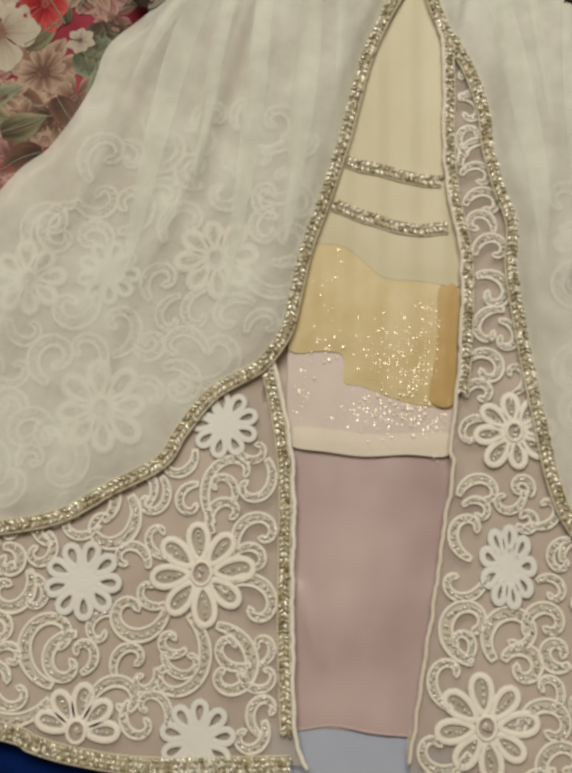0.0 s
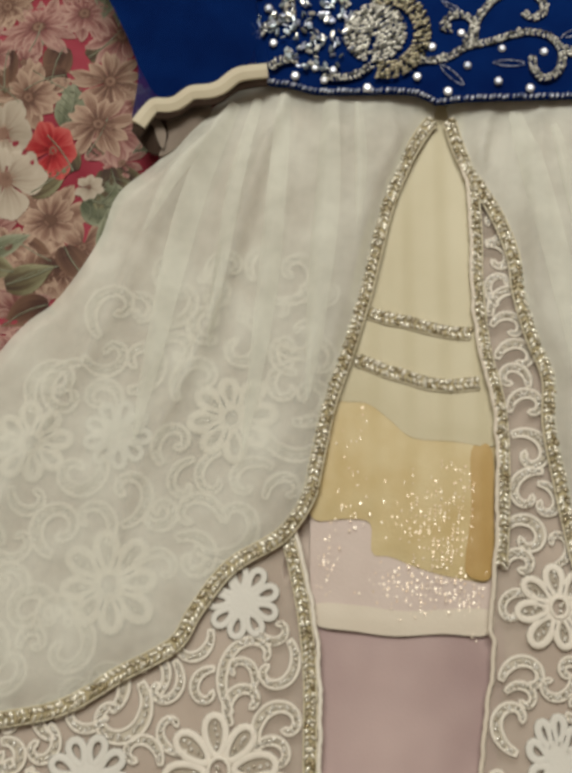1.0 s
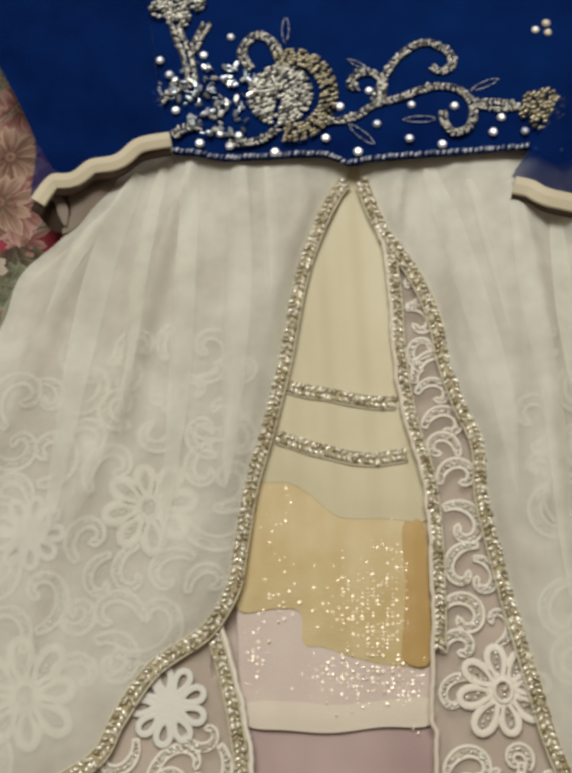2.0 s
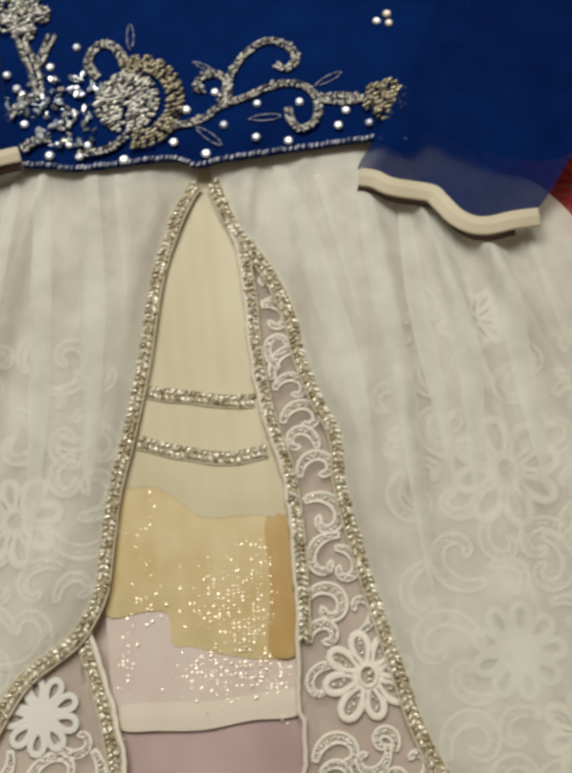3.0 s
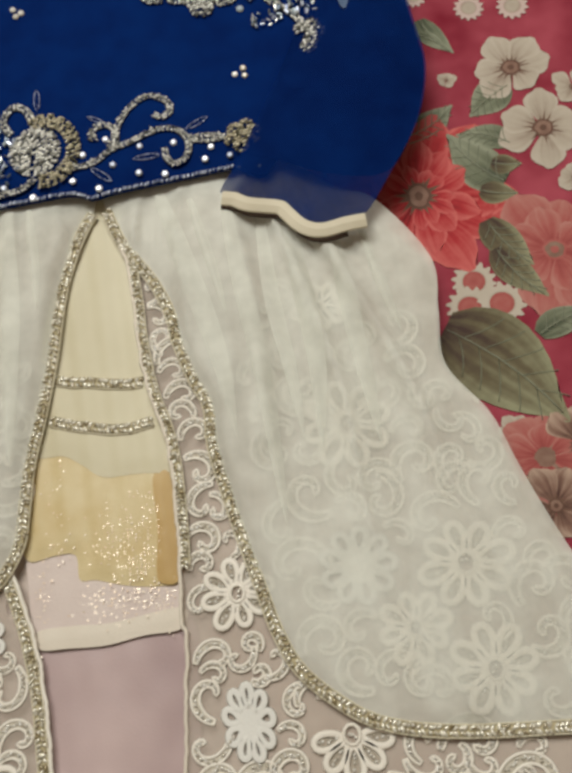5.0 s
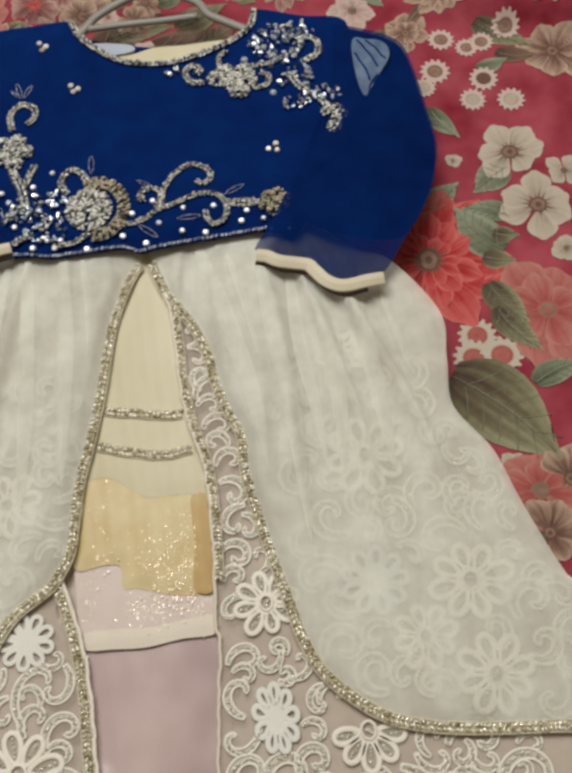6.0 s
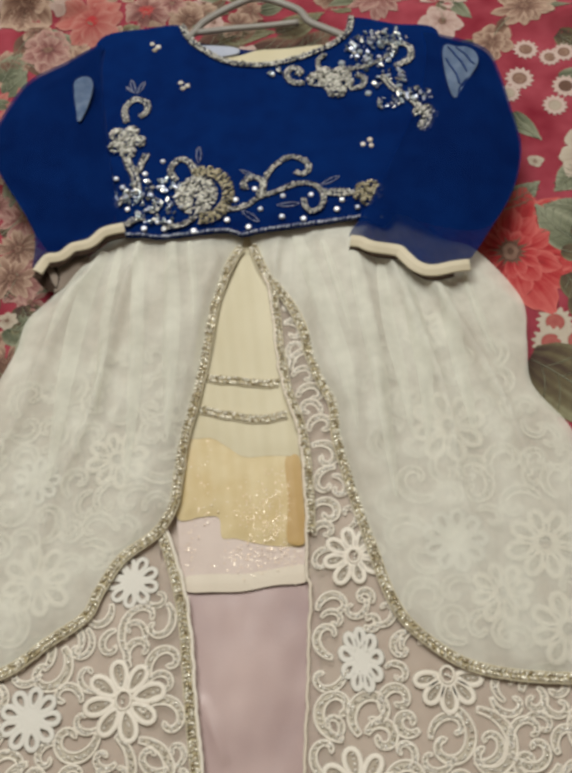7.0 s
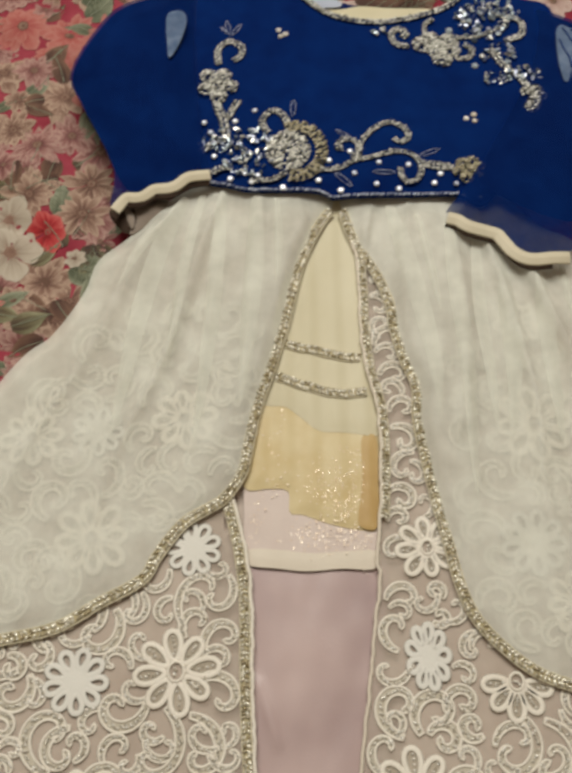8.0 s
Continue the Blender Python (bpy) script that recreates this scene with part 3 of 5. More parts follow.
for place, angle in (((-0.2057, 0.0199), 200), ((-0.2375, 0.0305), 260), ((-0.1946, -0.0355), 120), ((-0.2163, -0.0483), 30), ((-0.1934, -0.0775), 300), ((-0.2175, -0.1036), 20), ((-0.1960, -0.1101), 200), ((-0.1967, 0.0327), 40), ((-0.2090, 0.0365), 250), ((-0.2239, -0.0034), 130), ((-0.1889, -0.0261), 60), ((-0.2186, -0.0758), 320), ((-0.1929, -0.0894), 200)):
    print_leaf(place, angle, 0.026, 0.015, P_BROWN if angle > 190 else P_OLIVE)
# printed leaves above the neckline; the brown ones paint in the sheet's shade
for place, angle, length, width, ink in (((-0.045, 0.212), 12, 0.060, 0.034, P_BROWN), ((0.000, 0.205), -8, 0.062, 0.028, P_BROWN), ((0.020, 0.222), 10, 0.045, 0.024, P_OLIVE), ((-0.030, 0.226), -15, 0.05, 0.02, P_OLIVE), ((0.035, 0.200), 20, 0.040, 0.024, P_BROWN)):
    print_leaf(place, angle, length, width, ink)
PLACED.extend(((-0.02, 0.215, 0.022), (0.02, 0.213, 0.022), (0.055, 0.212, 0.02)))
# above the left shoulder
flower((-0.1936, 0.2661), 0.030, 7, P_BEIGE, rows=2, wide=1.25)
flower((-0.1727, 0.2177), 0.026, 7, P_PINK, rows=2, wide=1.25)
flower((-0.1359, 0.2424), 0.030, 8, P_SALMON, P_RED, rows=2, wide=1.25)
flower((-0.0892, 0.2520), 0.026, 7, P_PINK, P_RED, rows=1, wide=1.25)
flower((-0.2050, 0.1986), 0.022, 7, P_BEIGE, rows=1, wide=1.25)
flower((-0.1800, 0.0480), 0.020, 12, P_PINK, rows=1)
flower((-0.1767, -0.0099), 0.022, 9, P_PINK, rows=1, wide=1.4)
print_leaf((-0.2067, 0.1716), 40, 0.03, 0.02)
print_leaf((-0.2085, 0.1833), 60, 0.04, 0.022)

# the print goes on over the rest of the sheet
rnd = random.Random(7)
for trial in range(9200):
    far = trial >= 5200
    x, y = (rnd.uniform(-0.70, 0.70), rnd.uniform(-0.90, 0.90)) if far else (rnd.uniform(-0.45, 0.45), rnd.uniform(-0.50, 0.42))
    r = rnd.uniform(0.020, 0.046) if far else rnd.uniform(0.010, 0.026) if x < 0 else rnd.uniform(0.012, 0.032)
    if far and -0.46 < x < 0.46 and -0.20 < y < 0.44:
        continue
    if not far and (-0.16 < x < 0.15 and -0.45 < y < 0.17 or x < 0 and y < -0.20 or x > 0.1 and y < -0.3 or (0.17 < x < 0.33 and -0.25 < y < 0.19)):
        continue
    if any((x - a) ** 2 + (y - b) ** 2 < ((0.55 if x < 0 else 0.9) * (r + c)) ** 2 for a, b, c in PLACED):
        continue
    if far and abs(x) < 0.15 + 0.36 * max(0.0, 0.10 - y) and -0.46 < y < 0.2:
        continue
    warm = (P_PINK, P_BEIGE, P_BEIGE, P_PINK, P_SALMON) if x < 0 else (P_WHITE, P_RED, P_SALMON, P_BEIGE)
    warm = (P_PINK, P_BEIGE, P_ROSETTE, P_BEIGE) if y > 0.17 and not far else warm
    petals = rnd.choice((6, 8, 10, 12))
    if rnd.random() < 0.6:
        for k in range(2):
            a = rnd.uniform(0, 360)
            print_leaf((x + 0.6 * r * math.cos(math.radians(a)), y + 0.6 * r * math.sin(math.radians(a))), a, rnd.uniform(0.016, 0.030), rnd.uniform(0.009, 0.016), rnd.choice((P_LEAF, P_OLIVE, P_BROWN)))
    flower((x, y), r, petals, rnd.choice(warm), rows=1 + (r > 0.016), turn=rnd.uniform(0, 6))

# ---- dress ----
dress = tagged(new("dress"), "royal blue and ivory child's party dress laid flat on a sheet", "dress")


def zfix(f, lift):
    return lambda x, y: f(x, y) + lift


def braid(name, pts, width, z, parent, material=BRAID, rows=2, step=0.0025, label="", rope=False, ground=GROUND, corded=True):
    """Sequin braid: small slanting beads in a herringbone on a thin tape with corded edges."""
    rnd = random.Random(len(pts) * 31 + rows)
    line = smooth_path(pts, step)
    m = Mesh()
    sides = []
    for i, p in enumerate(line):
        a, b = line[max(i - 1, 0)], line[min(i + 1, len(line) - 1)]
        d = (b - a).normalized()
        side = Vector((-d.y, d.x))
        sides.append(side)
        ang = math.atan2(d.y, d.x)
        for k in range(rows):
            off = ((k + 0.5) / rows - 0.5) * width * 0.92 + rnd.uniform(-0.12, 0.12) * width / rows
            q = p + side * off + d * rnd.uniform(-0.3, 0.3) * step
            h = z(q.x, q.y) + 0.0006 + rnd.uniform(0, 0.0003)
            if rope:
                m.bead((q.x, q.y, h), ang + 0.95 + rnd.uniform(-0.2, 0.2), width * 0.50, step * 0.36, 0.0008)
            else:
                lean = (0.85 if k % 2 else -0.85) + rnd.uniform(-0.35, 0.35)
                m.bead((q.x, q.y, h), ang + lean, width / rows * rnd.uniform(0.50, 0.66), step * rnd.uniform(0.28, 0.40), 0.0007)
                if rnd.random() < 0.5:
                    m.disc((q.x + rnd.uniform(-1, 1) * step * 0.4, q.y + rnd.uniform(-1, 1) * step * 0.4, h + 0.0005), rnd.uniform(0.0006, 0.0010), rnd.gauss(0, 0.3), rnd.uniform(0, 6), sides=6)
    m.tube([(p.x, p.y, z(p.x, p.y)) for p in line], width * 0.5, flat=0.10, slot=1)
    if corded and not rope:
        for u in (-0.5, 0.5):
            m.tube([(p.x + q.x * u * width, p.y + q.y * u * width, z(p.x, p.y) + 0.0002) for p, q in zip(line, sides)], 0.00045, sides=5, slot=2)
    return m.object(name, [material, ground, TAPE], parent, label, kind="stuff" if len(m.f) > 5000 else "")


def piping(name, pts, r, z, parent, material=THREAD, label=""):
    m = Mesh()
    m.tube([(p.x + 0.0009 * wave(p.x, p.y, 120, 3) + 0.0004 * wave(p.x, p.y, 420, 8), p.y, z(p.x, p.y) + 0.0003 * wave(p.x, p.y, 300, 5)) for p in smooth_path(pts, 0.0012)], r, flat=0.7)
    return m.object(name, [material], parent, label)


L_EDGE = [(-0.0109, -0.0048), (-0.0159, -0.0124), (-0.0233, -0.0289), (-0.0314, -0.0564), (-0.0380, -0.0975), (-0.0449, -0.1297), (-0.0515, -0.1562), (-0.0551, -0.1841), (-0.0572, -0.1985), (-0.0628, -0.2105), (-0.0700, -0.2195), (-0.0897, -0.2338), (-0.1029, -0.2541), (-0.1106, -0.2690), (-0.1335, -0.2840), (-0.1551, -0.2988), (-0.1822, -0.3070), (-0.2418, -0.3207), (-0.3031, -0.3276)]
L_SIDE = [(-0.3138, -0.3228), (-0.2566, -0.2249), (-0.2084, -0.1367), (-0.1871, -0.1123), (-0.1712, -0.0802), (-0.1649, -0.0545), (-0.1464, -0.0343), (-0.1247, -0.0051)]
R_EDGE = [(-0.0025, -0.0046), (0.0040, -0.0231), (0.0129, -0.0392), (0.0227, -0.0551), (0.0309, -0.0755), (0.0344, -0.0951), (0.0411, -0.1167), (0.0487, -0.1355), (0.0494, -0.1578), (0.0542, -0.1818), (0.0606, -0.2092), (0.0677, -0.2357), (0.0742, -0.2600), (0.0835, -0.2799), (0.1002, -0.2968), (0.1195, -0.3091), (0.1468, -0.3161), (0.1796, -0.3193), (0.2123, -0.3212), (0.2716, -0.3269)]
R_SIDE = [(0.2771, -0.3250), (0.2529, -0.2879), (0.2289, -0.2404), (0.2161, -0.2081), (0.2089, -0.1869), (0.1998, -0.1586), (0.1810, -0.1281), (0.1822, -0.0955), (0.1829, -0.0613), (0.1562, -0.0188)]
WAIST_L = [(-0.0921, 0.0200), (-0.0700, 0.0300), (-0.0350, 0.0310), (-0.0080, 0.0300)]
WAIST_R = [(0.1328, -0.0062), (0.0951, 0.0250), (0.0389, 0.0310), (-0.0050, 0.0300)]
INNER_L = [(-0.0636, -0.2146), (-0.0581, -0.2299), (-0.0521, -0.2508), (-0.0471, -0.2784), (-0.0444, -0.3123), (-0.0413, -0.3452), (-0.0357, -0.3875), (-0.0283, -0.4014)]
INNER_R = [(0.0029, -0.0230), (0.0081, -0.0414), (0.0107, -0.0668), (0.0120, -0.0912), (0.0164, -0.1221), (0.0230, -0.1451), (0.0263, -0.1673), (0.0274, -0.1992), (0.0271, -0.2236), (0.0261, -0.2511), (0.0279, -0.2577), (0.0254, -0.2900), (0.0231, -0.3236), (0.0202, -0.3565), (0.0169, -0.3947)]
HEM_L = [(-0.0362, -0.3993), (-0.0995, -0.4066), (-0.1332, -0.4059), (-0.1539, -0.4027), (-0.1681, -0.3988), (-0.2377, -0.3951), (-0.3176, -0.3943)]

L_IN = [(x + 0.0012, y - 0.0005) for x, y in L_SIDE]
R_IN = [(x - 0.0012, y - 0.0005) for x, y in R_SIDE]

# lining under the skirt and the navy cloth below the hem
m = sheet([(-0.0921, 0.0200), (-0.0500, 0.0300), (0.0001, 0.0300), (0.0800, 0.0280), (0.1328, -0.0062)] + R_IN[::-1][1:] + [(0.275, -0.40), (0.05, -0.412), (-0.0363, -0.3980), (-0.0997, -0.4052), (-0.1542, -0.4012), (-0.2381, -0.3930), (-0.3134, -0.3917)] + L_IN[1:],
          lambda x, y, d: 0.0012 + 0.0042 * max(ease(-0.060, -0.078, x), ease(0.034, 0.050, x)) * ease(0.0, 0.012, d), 0.006)
m.object("skirt_lining", [LINING], dress, "beige lining under the lace")
m = sheet([(-0.3166, -0.3986), (-0.2369, -0.3993), (-0.1544, -0.3996), (-0.0303, -0.3912), (0.0304, -0.3850), (0.26, -0.42), (0.26, -0.50), (-0.28, -0.50)], flat_z(-0.0015, 0.001, 0.02, 0.002), 0.008)
m.object("back_hem", [NAVY], dress, "navy blue cotton back of the skirt")

# ---- centre panel ----
def satin_z(x, y, d):
    (ax, ay), (bx, by) = (-0.0394, -0.3219), (-0.0260, -0.3535)
    u = min(max(((x - ax) * (bx - ax) + (y - ay) * (by - ay)) / ((bx - ax) ** 2 + (by - ay) ** 2), 0), 1)
    far = math.hypot(x - ax - u * (bx - ax), y - ay - u * (by - ay))
    return 0.0031 + 0.0005 * ease(0, 0.02, d) + 0.0010 * wave(x, y, 22, 2.2) + 0.0009 * wave(x * 2.2, y * 0.8, 40, 5.1) + 0.0016 * math.exp(-((far / 0.0025) ** 2))


m = sheet([(-0.0535, -0.2533), (-0.0130, -0.2497), (0.0295, -0.2459), (0.0313, -0.2939), (0.0307, -0.3382), (0.0300, -0.3682), (0.0297, -0.3801), (0.0128, -0.3826), (-0.0047, -0.3823), (-0.0223, -0.3828), (-0.0375, -0.3848), (-0.0407, -0.3753), (-0.0442, -0.3455), (-0.0489, -0.3015)], satin_z, 0.003)
mauve = m.object("satin_panel", [MAUVE], dress, "dusty mauve satin panel")
piping("seam", [(-0.0353, -0.3850), (-0.0180, -0.3811), (-0.0003, -0.3823), (0.0193, -0.3819)], 0.0007, lambda x, y: satin_z(x, y, 0.002) + 0.0002, mauve, MAUVE)
m = sheet([(-0.0442, -0.3842), (-0.0092, -0.3806), (0.0299, -0.3767), (0.0438, -0.3919), (0.0320, -0.4096), (-0.0367, -0.4167)], flat_z(0.0024, 0.0, 0.02), 0.004)
m.object("hem_facing", [PALEBLUE], dress, "pale blue lining at the foot of the panel")
def rose_z(x, y, d=0.02):
    return 0.0046 + 0.0004 * ease(0, 0.01, d) + 0.0003 * wave(x, y, 30, 3.6)


def gold_z(x, y, d=0.02):
    return 0.0054 + 0.0005 * ease(0, 0.006, d) + 0.0009 * ease(0, 0.012, d) * math.sin(x * 190 + 0.8 + 14 * y) ** 2


m = sheet([(-0.0550, -0.2053), (-0.0429, -0.2018), (-0.0142, -0.2043), (0.0279, -0.2007), (0.0264, -0.2420), (0.0257, -0.2528), (0.0060, -0.2541), (-0.0146, -0.2569), (-0.0332, -0.2563), (-0.0496, -0.2552), (-0.0530, -0.2443), (-0.0546, -0.2223)], rose_z, 0.003, 0.0004)
rose = m.object("rose_band", [ROSE], dress, "pale rose organza band with cream hem")
m = sheet([(-0.0500, -0.2460), (-0.0295, -0.2451), (-0.0108, -0.2458), (0.0259, -0.2421), (0.0252, -0.2529), (0.0060, -0.2541), (-0.0146, -0.2569), (-0.0332, -0.2563), (-0.0492, -0.2551)], lambda x, y, d: rose_z(x, y) + 0.0002 + 0.0003 * ease(0, 0.006, d), 0.0025, 0.0002)
m.object("hem_band", [HEMCREAM], rose)
m = sheet([(-0.0545, -0.1493), (-0.0500, -0.1362), (-0.0293, -0.1352), (-0.0090, -0.1464), (0.0218, -0.1465), (0.0265, -0.2008), (0.0263, -0.2277), (0.0146, -0.2300), (-0.0030, -0.2274), (-0.0186, -0.2228), (-0.0269, -0.2218), (-0.0288, -0.2084), (-0.0400, -0.2074), (-0.0545, -0.2085), (-0.0580, -0.1926), (-0.0560, -0.1672)],
          gold_z, 0.0025, 0.0002)
gold = m.object("gold_band", [GOLD], dress, "gold tissue band with sequins")
m = sheet([(-0.0150, 0.0150), (0.0030, 0.0150), (0.0062, -0.0284), (0.0174, -0.0870), (0.0213, -0.1312), (0.0277, -0.1662), (0.0069, -0.1679), (-0.0123, -0.1674), (-0.0238, -0.1590), (-0.0339, -0.1530), (-0.0530, -0.1505), (-0.0510, -0.1312), (-0.0460, -0.0993), (-0.0403, -0.0637), (-0.0280, -0.0263)],
          lambda x, y, d: gold_z(x, y) + 0.0002 + 0.0004 * ease(0, 0.008, d), 0.003, 0.0001)
yoke = m.object("cream_panel", [CREAM], dress, "cream satin panel with two sequin bands")
CZ = lambda x, y: gold_z(x, y) + 0.0009
braid("braid", [(-0.0368, -0.1081), (-0.0263, -0.1105), (-0.0139, -0.1124), (-0.0015, -0.1149), (0.0132, -0.1156)], 0.0062, CZ, yoke)
braid("braid", [(-0.0392, -0.1323), (-0.0267, -0.1363), (-0.0143, -0.1394), (0.0004, -0.1418), (0.0186, -0.1393)], 0.0062, CZ, yoke)

m = sheet([(0.0152, -0.1712), (0.0242, -0.1704), (0.0261, -0.2008), (0.0261, -0.2273), (0.0162, -0.2286), (0.0143, -0.2212), (0.0161, -0.1992)], lambda x, y, d: gold_z(x, y, 0.02 if d > 0.002 else 0.006) + 0.0004, 0.0025, 0.0001)
m.object("folded_edge", [GOLD_DEEP], gold, "deeper gold folded edge")
# sequins scattered on the gold and rose bands


def scatter_sequins(parent, z, spots, count, seed, lean=-0.26):
    rnd, m = random.Random(seed), Mesh()
    for _ in range(count):
        (x, y), sx, sy = rnd.choice(spots)
        x, y = x + rnd.gauss(0, sx), y + rnd.gauss(0, sy)
        x, y = round(x / 0.0021) * 0.0021 + rnd.uniform(-0.0004, 0.0004), round(y / 0.0016) * 0.0016 + rnd.uniform(-0.0003, 0.0003)
        m.disc((x, y, z(x, y) + 0.0001), rnd.uniform(0.00030, 0.00055), lean + rnd.gauss(0, 0.08), rnd.gauss(0, 0.35), thick=0.0001)
    return m.object("sequin_scatter", [SEQUIN], parent, "tiny rose-gold sequins", smooth=False, kind="stuff")


scatter_sequins(gold, gold_z, [((0.0056, -0.2171), 0.010, 0.011), ((0.0036, -0.2221), 0.010, 0.010), ((-0.0050, -0.2010), 0.012, 0.008), ((0.0108, -0.1899), 0.006, 0.006), ((0.0049, -0.2075), 0.011, 0.012), ((0.0081, -0.2193), 0.008, 0.009), ((-0.0378, -0.1915), 0.004, 0.018)], 340, 3)
scatter_sequins(rose, rose_z, [((-0.0071, -0.2361), 0.014, 0.005), ((-0.0047, -0.2366), 0.013, 0.005), ((-0.0118, -0.2354), 0.010, 0.005), ((0.0161, -0.2348), 0.006, 0.005), ((-0.0471, -0.2289), 0.002, 0.014), ((0.0168, -0.2447), 0.004, 0.006)], 210, 4)

# ---- lace panels ----
LACE_Z = 0.0066
m = sheet(WAIST_L + INNER_L + HEM_L + L_IN[1:], flat_z(LACE_Z, 0.0, 0.02, 0.0006), 0.006, 0.0006)
lace_l = m.object("lace_panel", [NET], dress, "sheer beige net with cream embroidered scrolls and flowers")
m = sheet(INNER_R + [(0.05, -0.412), (0.18, -0.41), (0.30, -0.38)] + R_IN + WAIST_R, flat_z(LACE_Z, 0.0, 0.02, 0.0006), 0.006, 0.0006)
lace_r = m.object("lace_panel", [NET], dress, "sheer beige net with cream embroidered scrolls and flowers")


def offset_loop(line, half):
    left, right = [], []
    n = len(line)
    for i, p in enumerate(line):
        d = (line[min(i + 1, n - 1)] - line[max(i - 1, 0)]).normalized()
        s = Vector((-d.y, d.x)) * half * min(1.0, 0.55 + i / n * 1.6) * (1.0 if i < 0.45 * n else 1.0 - 0.50 * (i / n - 0.45) / 0.55)
        left.append(p + s)
        right.append(p - s)
    d = (line[-1] - line[-2]).normalized() * half * 0.7
    return left + [line[-1] + d] + right[::-1]


CURLS = []
TAKEN = []


def scroll_line(a, b, r, turn, bulge=0.0):
    off = a - b
    d, start, core = max(off.length, r * 1.15), math.atan2(off.y, off.x), r * 0.44
    power = min(max(math.log((d - core) / (r - core)) / math.log(2), 1.0), 4.2)
    pts = []
    for k in range(23):
        u = k / 22
        reach = core + (d - core) * (1 - u) ** power
        w = start + turn * ((6.1 if r > 0.0052 else 5.5) + bulge) * u
        pts.append(b + Vector((math.cos(w), math.sin(w))) * reach)
    return smooth_path(pts, 0.0016)


def edge_at(edge, y):
    ys, xs = zip(*sorted((q[1], q[0]) for q in edge))
    return float(np.interp(y, ys, xs))


def scroll(a, b, r, turn=-1, bulge=0.0, parent=None, half=0.0029, cord_r=0.0009, gap=0.0013):
    """One embroidered scroll: a volute that leaves its root a and winds up round b, clear of the others."""
    a, b = Vector(a), Vector(b)
    if any((b - q).length < 0.0062 for q in CURLS):
        return None
    r = max(r * 1.06 - 0.0021, 0.0034)
    line = scroll_line(a, b, r, turn, bulge)
    if parent is lace_r:
        push = max(max(edge_at(INNER_R, p.y) + (0.0045 if p.y < -0.20 else 0.0075) - p.x for p in line), 0.0)
    else:
        push = -max(max(p.x - edge_at(INNER_L, p.y) + 0.0085 for p in line if p.y < -0.21), 0.0) if b.y < -0.22 else 0.0
    b = b + Vector((push, 0))
    line = [p + Vector((push, 0)) for p in line]
    if TAKEN:
        mine, others = np.array([(p.x, p.y) for p in line[len(line) // 3::2]]), np.array(TAKEN)
        if np.min(np.hypot(mine[:, None, 0] - others[None, :, 0], mine[:, None, 1] - others[None, :, 1]) - others[None, :, 2]) < gap:
            return None
    CURLS.append(b)
    TAKEN.extend((p.x, p.y, 0.0015) for p in line[::2])
    half = min(half, 0.44 * r)
    m = Mesh()
    z = LACE_Z + 0.0007
    loop = offset_loop(line, half)
    m.tube([(p.x, p.y, z - 0.0002) for p in loop], cord_r, closed=True, sides=5, flat=0.5)
    n = len(line)
    strip = [(p.x, p.y, z - 0.0004) for p in loop[:n]] + [(p.x, p.y, z - 0.0004) for p in loop[:n:-1]]
    m.add(strip, [(i, i + 1, n + i + 1, n + i) for i in range(n - 1)], slot=1)
    rnd = random.Random(round(b.x * 1e5))
    for p in line[1:-1] + line[2:-1:2]:
        m.disc((p.x + rnd.uniform(-0.4, 0.4) * half, p.y + rnd.uniform(-0.4, 0.4) * half, z + 0.0002), rnd.uniform(0.0005, 0.0009), rnd.gauss(0, 0.3), rnd.uniform(0, 6), slot=2, sides=6)
    return m.object("scroll_motif", [THREAD, FILL, SPARKLE], parent or lace_l)


def fill_scrolls(field, parent, seed, sizes, gap, cord_r, trials):
    """The embroidery goes on over a field, scroll beside scroll."""
    rnd = random.Random(seed)
    xs, ys = zip(*field)
    for _ in range(trials):
        b = Vector((rnd.uniform(min(xs), max(xs)), rnd.uniform(min(ys), max(ys))))
        r, w = rnd.uniform(*sizes), rnd.uniform(0, math.tau)
        a = b + Vector((math.cos(w), math.sin(w))) * r * rnd.uniform(1.5, 2.6)
        if inside(np.array([a.x, b.x]), np.array([a.y, b.y]), field).all():
            scroll(a, b, r, rnd.choice((-1, 1)), parent=parent, cord_r=cord_r, gap=gap)


def eyelet_flower(c, r, parent, petals=9, turn=0.0, squash=1.0, tilt=0.0):
    """A solid white applique flower whose round petals each have an eyelet."""
    m, c = Mesh(), Vector(c)
    TAKEN.append((c.x, c.y, 0.92 * r))
    z = LACE_Z + 0.0008

    def at(u, v, h=0.0):
        x, y = u * squash, v
        return (c.x + x * math.cos(tilt) - y * math.sin(tilt), c.y + x * math.sin(tilt) + y * math.cos(tilt), z + h)

    core = [at(0, 0, 0.0005)] + [at(r * 0.46 * math.cos(k * math.tau / 24), r * 0.46 * math.sin(k * math.tau / 24), 0.0002) for k in range(24)]
    m.add(core, [(0, 1 + k, 1 + (k + 1) % 24) for k in range(24)])
    for k in range(petals):
        a = turn + k * math.tau / petals
        ring = []
        for j in range(14):
            w = j * math.tau / 14
            u, v = 0.65 * r + 0.29 * r * math.cos(w), 0.170 * r * math.sin(w) * (1.0 + 0.3 * math.cos(w))
            ring.append(at(u * math.cos(a) - v * math.sin(a), u * math.sin(a) + v * math.cos(a), 0.0001))
        m.tube(ring, r * 0.100, closed=True, sides=6, flat=0.12)
    return m.object("applique_flower", [SOLID], parent)


